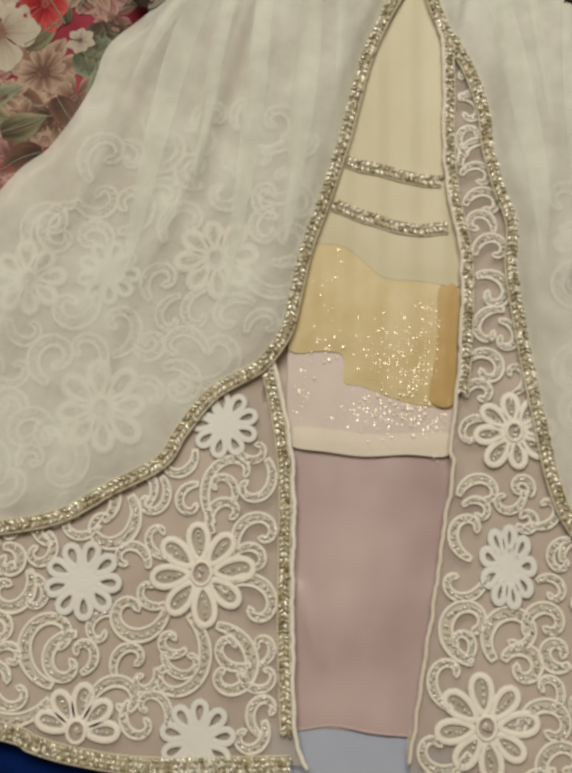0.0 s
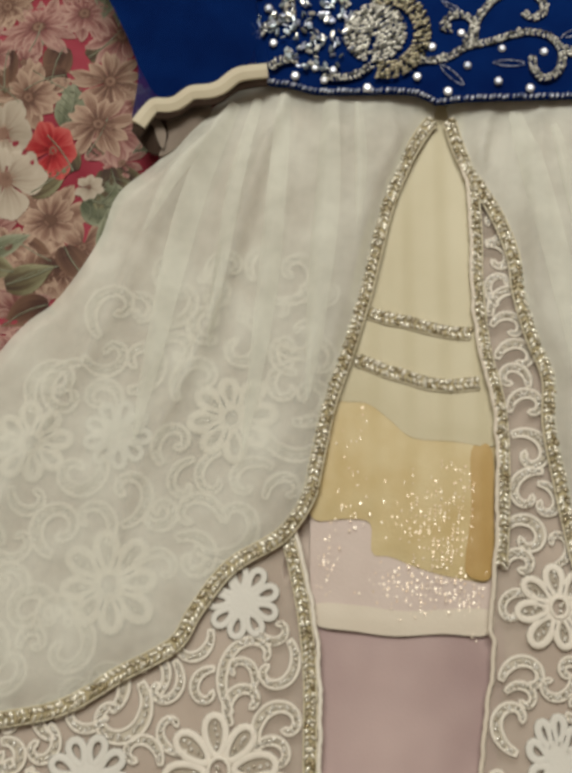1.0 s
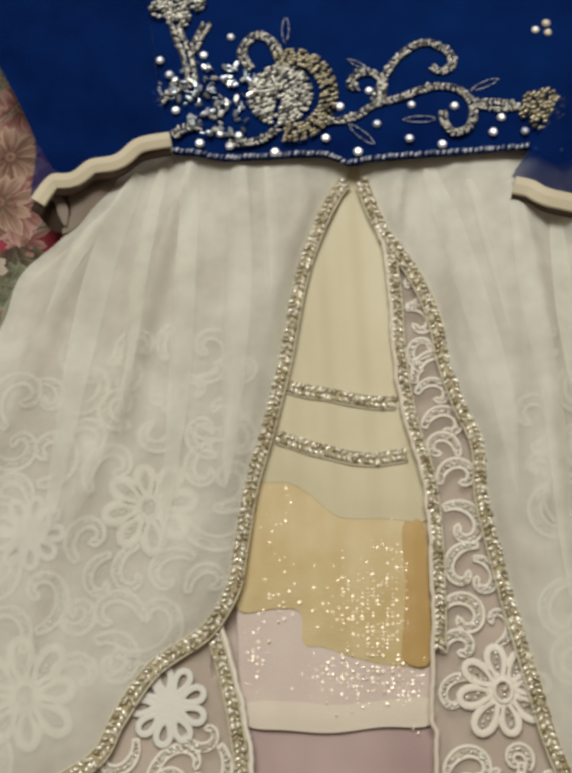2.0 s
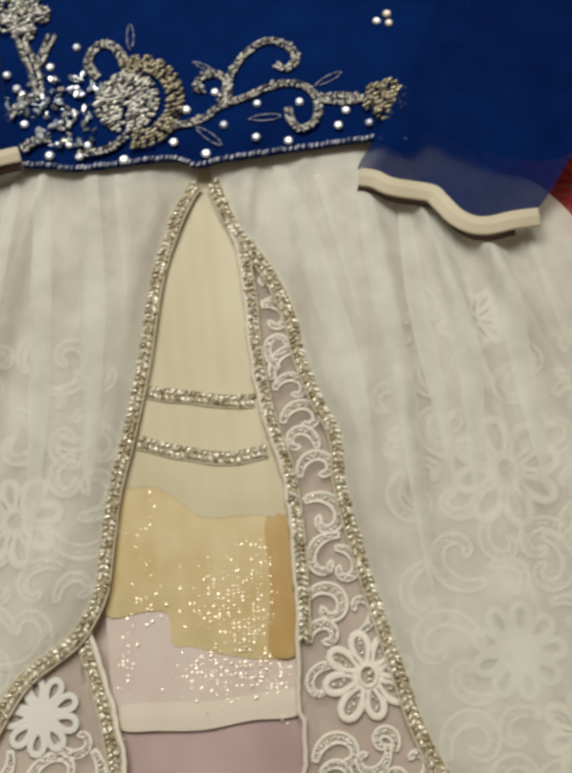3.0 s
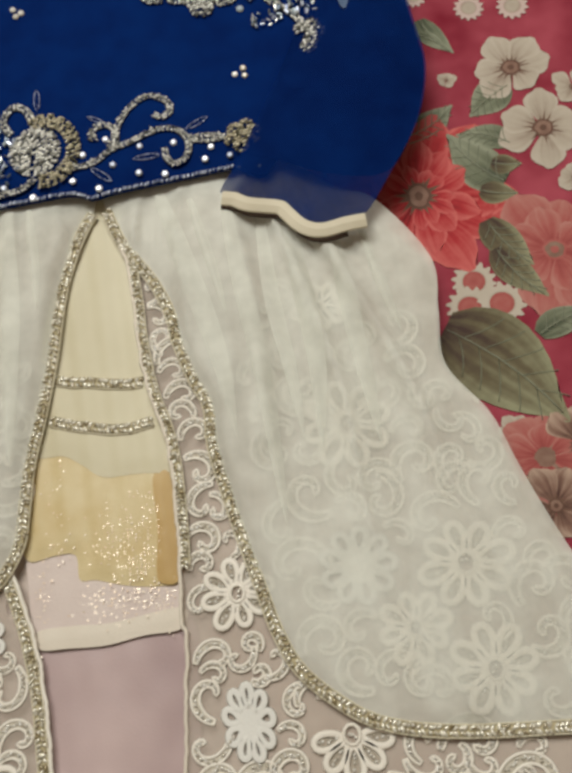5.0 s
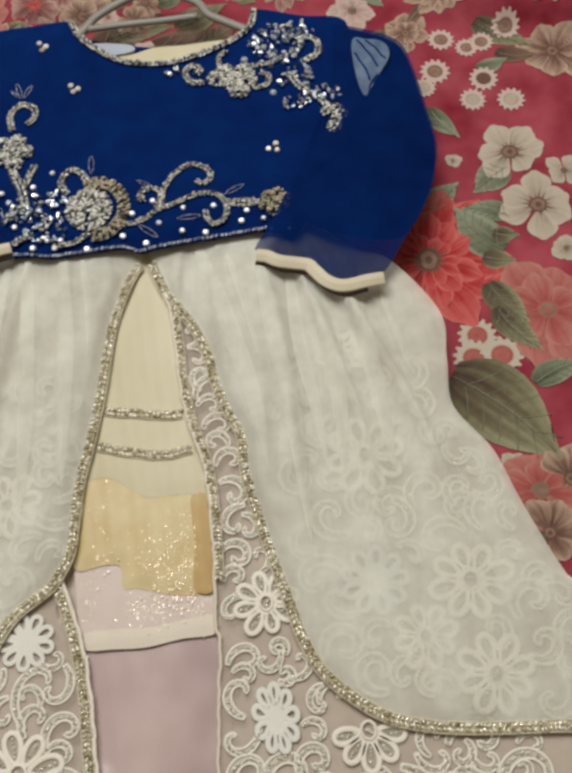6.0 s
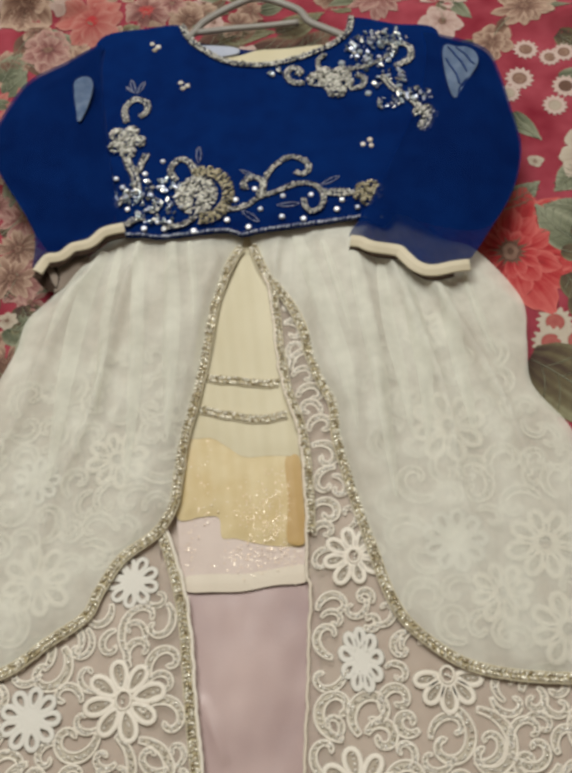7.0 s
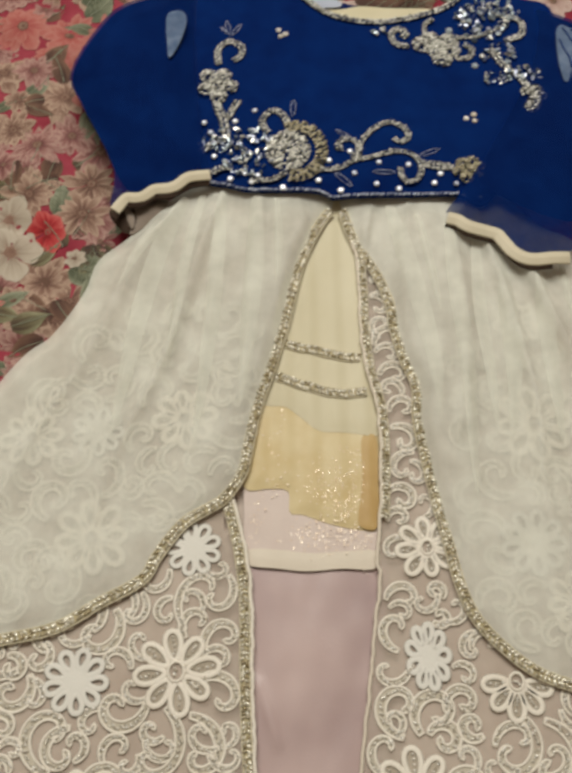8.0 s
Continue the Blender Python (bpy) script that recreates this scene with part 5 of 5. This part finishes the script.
BZ = lambda x, y: bodice_z(x, y, 0.03) + 0.0004
NZ = lambda x, y: bodice_z(x, y, 0.0) + 0.0008
braid("neck_braid", NECK, 0.0058, NZ, bodice, SILVER, rows=2, step=0.0022, label="pale gold beaded neckline braid", corded=False, ground=NAVY)
braid("waist_braid", WAISTLINE, 0.0030, NZ, bodice, STEEL, rows=1, step=0.0022, rope=True, ground=NAVY, label="silver beaded waist cord")
# back of the neck: blue back, cream lining
m = sheet([(-0.0534, 0.2063), (-0.0310, 0.1996), (0.0051, 0.1904), (0.0371, 0.1882), (0.0729, 0.1877), (0.0762, 0.1767), (0.0359, 0.1596), (-0.0152, 0.1621), (-0.0511, 0.1843)], flat_z(0.006, 0.002, 0.01), 0.004)
m.object("back_neck", [NAVY], dress, "dark blue inside of the back neck")
m = sheet([(-0.0451, 0.1891), (-0.0150, 0.1817), (0.0050, 0.1861), (0.0290, 0.1858), (0.0589, 0.1870), (0.0685, 0.1801), (0.0361, 0.1622), (0.0123, 0.1594), (-0.0152, 0.1637), (-0.0370, 0.1764)], flat_z(0.0105, 0.001, 0.01), 0.004)
m.object("neck_lining", [CREAM], dress, "cream lining inside the neckline")
m = sheet([(-0.0439, 0.1933), (-0.0270, 0.1926), (-0.0109, 0.1883), (-0.0118, 0.1824), (-0.0350, 0.1816)], flat_z(0.0125, 0.0005, 0.01), 0.003)
m.object("neck_facing", [PALEBLUE], dress, "pale lavender facing inside the neckline")

# ---- sleeves ----
HEM_SR = [(0.1487, -0.0354), (0.1373, -0.0363), (0.1234, -0.0381), (0.1147, -0.0342), (0.1082, -0.0260), (0.1024, -0.0197), (0.0843, -0.0152), (0.0766, -0.0105), (0.0674, -0.0080)]
HEM_SL = [(-0.1600, -0.0199), (-0.1556, -0.0116), (-0.1507, -0.0068), (-0.1418, -0.0060), (-0.1334, 0.0009), (-0.1211, 0.0033), (-0.1113, 0.0115), (-0.0950, 0.0155)]
m = sheet([(0.1375, 0.1851), (0.1665, 0.1745), (0.1860, 0.1610), (0.1925, 0.1400), (0.1965, 0.1020), (0.1990, 0.0620), (0.1875, 0.0225), (0.1640, -0.0150)] + HEM_SR + [(0.0793, 0.0110), (0.1018, 0.0550), (0.1299, 0.1197), (0.1393, 0.1702)], sleeve_z, 0.0045, 0.0008)
sleeve_r = m.object("sleeve", [SLEEVE], dress, "short royal blue georgette sleeve with cream bound hem")
m = sheet([(-0.1204, 0.1968), (-0.1497, 0.1815), (-0.1767, 0.1662), (-0.1900, 0.1453), (-0.2049, 0.0995), (-0.1930, 0.0706), (-0.1742, 0.0378), (-0.1609, 0.0109)] + HEM_SL + [(-0.1028, 0.0416), (-0.1137, 0.1030), (-0.1219, 0.1744)], sleeve_z, 0.0045, 0.0008)
sleeve_l = m.object("sleeve", [SLEEVE], dress, "short royal blue georgette sleeve with cream bound hem")


for parent, pts in ((sleeve_r, [(0.1382, 0.1839), (0.1660, 0.1735), (0.1850, 0.1600), (0.1915, 0.1395), (0.1955, 0.1020), (0.1980, 0.0622), (0.1865, 0.0228), (0.1660, -0.0078), (0.1350, -0.0054), (0.1014, 0.0103), (0.0879, 0.0180), (0.1010, 0.0482), (0.1287, 0.1120), (0.1380, 0.1618)]),
                    (sleeve_l, [(-0.1207, 0.1958), (-0.1497, 0.1805), (-0.1762, 0.1652), (-0.1891, 0.1447), (-0.2041, 0.0995), (-0.1923, 0.0705), (-0.1735, 0.0378), (-0.1601, 0.0109), (-0.1459, -0.0059), (-0.1230, 0.0030), (-0.1031, 0.0261), (-0.1118, 0.0954), (-0.1198, 0.1647)])):
    m = sheet(pts, lambda x, y, d: sleeve_z(x, y, d) - 0.0016, 0.0045, 0.0006)
    m.object("under_layer", [NAVY], parent, "dark blue under layer of the sleeve")


def ribbon(name, pts, width, z, parent, material, drop=0.0, label=""):
    """A folded strip of cloth along a path, hanging to its lower side."""
    line = smooth_path(pts, 0.002)
    m, n = Mesh(), len(line)
    verts = []
    for i, p in enumerate(line):
        d = (line[min(i + 1, n - 1)] - line[max(i - 1, 0)]).normalized()
        s = Vector((-d.y, d.x))
        s = s if s.y < 0 else -s
        for u, h in ((0, 0.0006), (0.05, 0.0012), (0.5, 0.0010), (0.95, -0.0004 - drop), (1.0, -0.0014 - drop), (0.9, -0.0024 - drop), (0.1, -0.0012)):
            q = p + s * (width * u)
            verts.append((q.x, q.y, z(p.x, p.y) + h))
    faces = [(i * 7 + k, i * 7 + (k + 1) % 7, i * 7 + 7 + (k + 1) % 7, i * 7 + 7 + k) for i in range(n - 1) for k in range(7)]
    m.add(verts, faces + [tuple(range(7)), tuple(range(7 * n - 7, 7 * n))])
    return m.object(name, [material], parent, label, smooth=False)


SZ = lambda x, y: 0.0215 + 0.0012 * wave(x, y, 40, 2)
ribbon("hem_binding", HEM_SR, 0.0086, SZ, sleeve_r, BINDING, label="cream satin binding")
ribbon("hem_binding", HEM_SL, 0.0075, SZ, sleeve_l, BINDING, label="cream satin binding")
# dark strips below the bindings stand in for shade under the hems
ribbon("hem_inside", [(x, y - 0.0062) for x, y in HEM_SR[1:]], 0.0042, lambda x, y: 0.0192, sleeve_r, INNER_SHADE, label="inside edge of the sleeve with its shade in the colour")
ribbon("hem_inside", [(x, y - 0.0048) for x, y in HEM_SL], 0.0055, lambda x, y: 0.0192, sleeve_l, INNER_SHADE, label="inside edge of the sleeve with its shade in the colour")
# the open sleeve end is coloured as dark as its hollow looks in shade
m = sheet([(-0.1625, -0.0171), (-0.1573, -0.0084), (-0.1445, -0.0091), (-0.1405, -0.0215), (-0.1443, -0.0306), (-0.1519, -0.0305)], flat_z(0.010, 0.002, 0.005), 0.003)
m.object("sleeve_back", [INNER_SHADE], sleeve_l, "inside of the open sleeve with its shade in the colour")
m = sheet([(-0.1469, -0.0106), (-0.1251, -0.0023), (-0.1243, -0.0093), (-0.1373, -0.0268), (-0.1466, -0.0329), (-0.1442, -0.0217)], flat_z(0.0105, 0.002, 0.005), 0.003)
m.object("sleeve_lining", [GREYLIN], sleeve_l, "grey-pink lining inside the sleeve")
m = sheet([(-0.1580, -0.0127), (-0.1520, -0.0103), (-0.1445, -0.0195), (-0.1444, -0.0300), (-0.1481, -0.0247), (-0.1517, -0.0165)], flat_z(0.0128, 0.001, 0.004), 0.002)
m.object("sleeve_lining", [GREYLIN], sleeve_l)
GZ = lambda x, y, d: sleeve_z(x, y, 0.03) + 0.0004 + 0.0006 * math.sin(x * 420 - y * 160 + 3 * wave(x, y, 60, 2))
m = sheet([(0.1516, 0.1608), (0.1640, 0.1600), (0.1750, 0.1550), (0.1760, 0.1420), (0.1656, 0.1250), (0.1545, 0.1090), (0.1505, 0.1320)], GZ, 0.0018)
pleat = m.object("sheer_pleat", [GHOST], sleeve_r, "pale blue sheer pleat")
for pts in ([(0.1545, 0.1600), (0.1610, 0.1500), (0.1670, 0.1330)], [(0.1610, 0.1595), (0.1680, 0.1500), (0.1730, 0.1400)], [(0.1520, 0.1480), (0.1565, 0.1370), (0.1600, 0.1210)]):
    piping("fold", pts, 0.0007, lambda x, y: GZ(x, y, 0.01) + 0.0002, pleat, BLUE)
m = sheet([(-0.1389, 0.1529), (-0.1263, 0.1548), (-0.1253, 0.1367), (-0.1325, 0.1107), (-0.1365, 0.1251)], GZ, 0.0018)
m.object("sheer_pleat", [GHOST], sleeve_l, "pale blue sheer pleat")


# ---- beaded embroidery on the bodice ----
def cord(pts, width=0.0046, material=SILVER, name="beaded_cord"):
    return braid(name, pts, width, BZ, bodice, material, rows=2, step=0.0019, ground=NAVY, corded=False)


def bead_disc(c, r, material, name, squash=1.0, arc=(0, 360), inner=0.0):
    """Concentric rings of beads."""
    m, rnd = Mesh(), random.Random(round(c[0] * 1e5))
    ring = r
    while ring > max(inner, 0.0006):
        count = max(4, int(ring * math.tau / 0.0026))
        for k in range(count):
            w = k * 360 / count + rnd.uniform(-4, 4)
            if arc[0] <= w <= arc[1]:
                w = math.radians(w - 100)
                x, y = c[0] + ring * squash * math.cos(w), c[1] + ring * math.sin(w)
                m.bead((x, y, BZ(x, y) + 0.0008 + 0.0022 * (1 - ring / r) + rnd.uniform(0, 0.0006)), 0.45 + rnd.uniform(-0.35, 0.35), 0.0016, 0.0009, 0.0009)
        ring -= 0.0020
    return m.object(name, [material], bodice)


def stone(p, r=0.0021, material=PEARL, name="rhinestone"):
    """A faceted stone in a claw: table, crown and girdle."""
    m = Mesh()
    z = BZ(*p)
    r *= 0.85 + 0.35 * abs(wave(p[0], p[1], 700, 2))
    rows = ((1.0, 0.0), (1.0, 0.30), (0.60, 0.60))
    verts = [(p[0] + r * s * math.cos(k * math.tau / 8 + 0.4 * i), p[1] + r * s * math.sin(k * math.tau / 8 + 0.4 * i), z + r * h) for i, (s, h) in enumerate(rows) for k in range(8)]
    m.add(verts, [(i * 8 + k, i * 8 + (k + 1) % 8, i * 8 + 8 + (k + 1) % 8, i * 8 + 8 + k) for i in range(2) for k in range(8)] + [tuple(range(16, 24))])
    return m.object(name, [material], bodice, smooth=False)


CUTS = []
for big in (0, 1):
    for material in (CRYSTAL, SILVER, STEEL):
        m = Mesh()
        m.bead((0, 0, 0), 0.0, 0.0023 if big else 0.0018, 0.0012 if big else 0.0005, 0.0010)
        me_ob = m.object("crystal", [material], smooth=False)
        CUTS.append(me_ob.data)
        bpy.data.objects.remove(me_ob)


def crystals(area, count, seed):
    """Cut stones and bugle beads at many angles, within an oval."""
    rnd = random.Random(seed)
    (cx, cy), rx, ry = area
    for _ in range(count):
        a, d = rnd.uniform(0, math.tau), math.sqrt(rnd.random())
        x, y = cx + rx * d * math.cos(a), cy + ry * d * math.sin(a)
        ob = new("crystal", CUTS[(3 if rnd.random() < 0.4 else 0) + rnd.choice((0, 0, 1, 2))])
        ob.parent = bodice
        ob.matrix_basis = Matrix.LocRotScale((x, y, BZ(x, y) + 0.001 + rnd.uniform(0, 0.001)), Euler((rnd.uniform(-0.3, 0.3), rnd.uniform(-0.3, 0.3), rnd.uniform(0, 3.14))), Vector((rnd.uniform(0.8, 1.2), 1, 1)))


def bugle(a, b):
    """Thin loop of seed beads."""
    a, b = Vector(a), Vector(b)
    d = b - a
    s = Vector((-d.y, d.x)) * 0.10
    m = Mesh()
    line = smooth_path([a, a + d * 0.3 + s, a + d * 0.75 + s, b, a + d * 0.75 - s, a + d * 0.3 - s], 0.0015, True)
    for i, p in enumerate(line[:-1]):
        q = line[i + 1] - p
        m.bead((p.x, p.y, BZ(p.x, p.y) + 0.0003), math.atan2(q.y, q.x), 0.0007, 0.0004, 0.0004)
    return m.object("seed_bead_loop", [STEEL], bodice)


bead_disc((-0.0427, 0.0383), 0.0165, SILVER, "beaded_medallion", squash=0.9)
bead_disc((-0.0371, 0.0379), 0.0255, ANTIQUE, "beaded_half_ring", squash=0.85, arc=(0, 215), inner=0.0165)
bead_disc((0.0839, 0.0297), 0.0050, ANTIQUE, "beaded_flower")
for k in range(6):
    a = math.radians(60 * k + 15)
    bead_disc(((0.0844, 0.0297)[0] + 0.0068 * math.cos(a), (0.0844, 0.0297)[1] + 0.0068 * math.sin(a)), 0.0042, ANTIQUE, "beaded_petal")
cord([(0.0036, 0.0347), (0.0090, 0.0499), (0.0169, 0.0614), (0.0284, 0.0680), (0.0393, 0.0624), (0.0414, 0.0553), (0.0363, 0.0511), (0.0307, 0.0544)])
cord([(-0.0237, 0.0225), (-0.0065, 0.0256), (0.0035, 0.0327), (0.0159, 0.0365), (0.0309, 0.0424), (0.0432, 0.0414), (0.0505, 0.0329), (0.0494, 0.0218), (0.0423, 0.0169), (0.0372, 0.0217), (0.0364, 0.0293)])
cord([(0.0065, 0.0336), (0.0071, 0.0443), (0.0028, 0.0504), (-0.0054, 0.0496), (-0.0085, 0.0433), (-0.0041, 0.0423)])
cord([(-0.0582, 0.0538), (-0.0625, 0.0629), (-0.0570, 0.0721), (-0.0494, 0.0706), (-0.0444, 0.0614), (-0.0427, 0.0540)], 0.0055)
cord([(-0.0665, 0.0115), (-0.0579, 0.0119), (-0.0494, 0.0145), (-0.0433, 0.0196)])
cord([(-0.0935, 0.0163), (-0.0887, 0.0203), (-0.0814, 0.0217)], 0.006)
cord([(-0.0868, 0.0461), (-0.0897, 0.0607), (-0.0943, 0.0713), (-0.0965, 0.0789)], 0.007)
cord([(-0.0872, 0.0634), (-0.0837, 0.0734), (-0.0807, 0.0806)], 0.006)
cord([(-0.1027, 0.0331), (-0.0967, 0.0411), (-0.0881, 0.0447)], 0.0055)
cord([(0.0537, 0.0335), (0.0623, 0.0342), (0.0731, 0.0311)], 0.004)
cord([(0.0537, 0.0321), (0.0620, 0.0298), (0.0730, 0.0306)], 0.003)
for place in ((-0.1043, 0.1013), (-0.0935, 0.1027), (-0.0878, 0.0924), (-0.0951, 0.0825), (-0.1046, 0.0891), (-0.0971, 0.0933)):
    bead_disc(place, 0.0052, SILVER, "beaded_petal")
cord([(-0.0978, 0.1140), (-0.0995, 0.1272), (-0.0919, 0.1362), (-0.0828, 0.1317), (-0.0818, 0.1235), (-0.0874, 0.1181)], 0.0055)
crystals(((-0.0755, 0.0423), 0.022, 0.016), 88, 5)
crystals(((-0.0703, 0.0250), 0.018, 0.010), 36, 6)
crystals(((-0.0930, 0.0423), 0.014, 0.010), 18, 8)
for place in ((-0.0684, 0.0721), (-0.0816, 0.0615), (-0.1035, 0.0589), (-0.0982, 0.0504), (-0.0939, 0.0302), (-0.0812, 0.0120), (-0.0715, 0.0173), (-0.0665, 0.0104), (-0.0445, 0.0065), (-0.0624, 0.0161), (-0.0137, 0.0318)):
    stone(place, 0.0023)
for place in ((-0.0202, 0.0142), (0.0044, 0.0220), (0.0199, 0.0139), (0.0212, 0.0327), (0.0419, 0.0322), (0.0006, 0.0408), (0.0600, 0.0177), (0.0642, 0.0257), (0.0750, 0.0179), (0.0355, 0.0108), (-0.0046, 0.0068)):
    stone(place, 0.0023)
for place in ((-0.0559, 0.1499), (-0.0506, 0.1463), (-0.0541, 0.1442), (0.0830, 0.0755), (0.0884, 0.0793), (0.0890, 0.0738), (-0.0796, 0.1936), (-0.0774, 0.1868), (-0.0747, 0.1898)):
    stone(place, 0.0022, SPARKLE)
for place in ((0.0798, 0.0085), (0.0917, 0.0076), (0.0943, 0.0156), (0.1055, 0.0215), (0.1132, 0.0139), (0.1400, 0.0659)):
    stone(place, 0.0010, CRYSTAL)
bugle((-0.0090, 0.0217), (0.0028, 0.0111))
bugle((0.0174, 0.0243), (0.0325, 0.0248))
bugle((0.0505, 0.0408), (0.0632, 0.0469))
bugle((-0.0411, 0.0684), (-0.0411, 0.0832))
bugle((-0.0094, 0.0586), (-0.0008, 0.0535))
bugle((-0.0922, 0.1429), (-0.0954, 0.1562))
bugle((-0.0902, 0.1427), (-0.0846, 0.1535))
bugle((-0.0942, 0.1441), (-0.0991, 0.1498))
# spray below the neckline
for place in ((0.0514, 0.1424), (0.0617, 0.1386), (0.0723, 0.1392), (0.0664, 0.1298), (0.0577, 0.1473), (0.0711, 0.1470)):
    bead_disc(place, 0.0068, SILVER, "beaded_petal")
cord([(0.0407, 0.1396), (0.0319, 0.1409), (0.0281, 0.1505), (0.0334, 0.1565), (0.0389, 0.1520), (0.0358, 0.1470)], 0.0055)
cord([(0.0770, 0.1318), (0.0858, 0.1326), (0.0883, 0.1412), (0.0833, 0.1451)], 0.005)
cord([(0.1138, 0.1508), (0.1248, 0.1559), (0.1267, 0.1671), (0.1195, 0.1742), (0.1122, 0.1717)], 0.0055)
cord([(0.0538, 0.1533), (0.0537, 0.1634), (0.0601, 0.1683)], 0.004)
cord([(0.0785, 0.1517), (0.0929, 0.1540), (0.1113, 0.1626)], 0.004)
cord([(0.1023, 0.1413), (0.1115, 0.1265), (0.1241, 0.1136), (0.1297, 0.1019)], 0.006)
for place in ((0.1280, 0.1022), (0.1340, 0.1034), (0.1377, 0.0973), (0.1328, 0.0929), (0.1306, 0.0882)):
    bead_disc(place, 0.0045, SILVER, "beaded_petal")
crystals(((0.0959, 0.1696), 0.020, 0.020), 105, 15)
crystals(((0.1130, 0.1809), 0.014, 0.010), 26, 16)
crystals(((0.1088, 0.1358), 0.014, 0.012), 30, 17)
crystals(((0.1102, 0.1135), 0.014, 0.008), 26, 18)
crystals(((0.1298, 0.1193), 0.012, 0.008), 18, 19)
crystals(((0.0201, 0.1531), 0.006, 0.005), 10, 20)
for place in ((0.0719, 0.1587), (0.0907, 0.1498), (0.1034, 0.1731), (0.0933, 0.1599), (0.0869, 0.1687), (0.0905, 0.1253), (0.1145, 0.1296), (0.1250, 0.1165)):
    stone(place, 0.0027, CRYSTAL)

# ---- hanger ----
hanger = tagged(new("coat_hanger"), "grey plastic coat hanger inside the neckline of the dress", "coat hanger")
m = Mesh()
HZ = 0.0150
m.tube([(x, y, HZ) for x, y in smooth_path([(-0.0529, 0.1997), (-0.0452, 0.2076), (-0.0371, 0.2184), (-0.0145, 0.2329), (0.0083, 0.2401), (0.0385, 0.2244), (0.0480, 0.2095), (0.0616, 0.1998), (0.0770, 0.1895)], 0.003)], 0.0034, sides=8, flat=0.8)
m.object("shoulder_bar", [PLASTIC], hanger)
m = Mesh()
m.tube([(x, y, HZ + 0.001) for x, y in smooth_path([(-0.0440, 0.2053), (-0.0148, 0.2067), (0.0136, 0.2070), (0.0427, 0.2084)], 0.003)], 0.0028, sides=8, flat=0.8)
m.object("cross_bar", [PLASTIC], hanger)
m = Mesh()
m.tube([(x, y, HZ + 0.001) for x, y in smooth_path([(0.0082, 0.2390), (0.0095, 0.2562), (0.0174, 0.2729), (0.0116, 0.2945), (-0.0032, 0.2932)], 0.003)], 0.0016, sides=8)
m.object("hook", [SILVER], hanger, "bent metal hook")
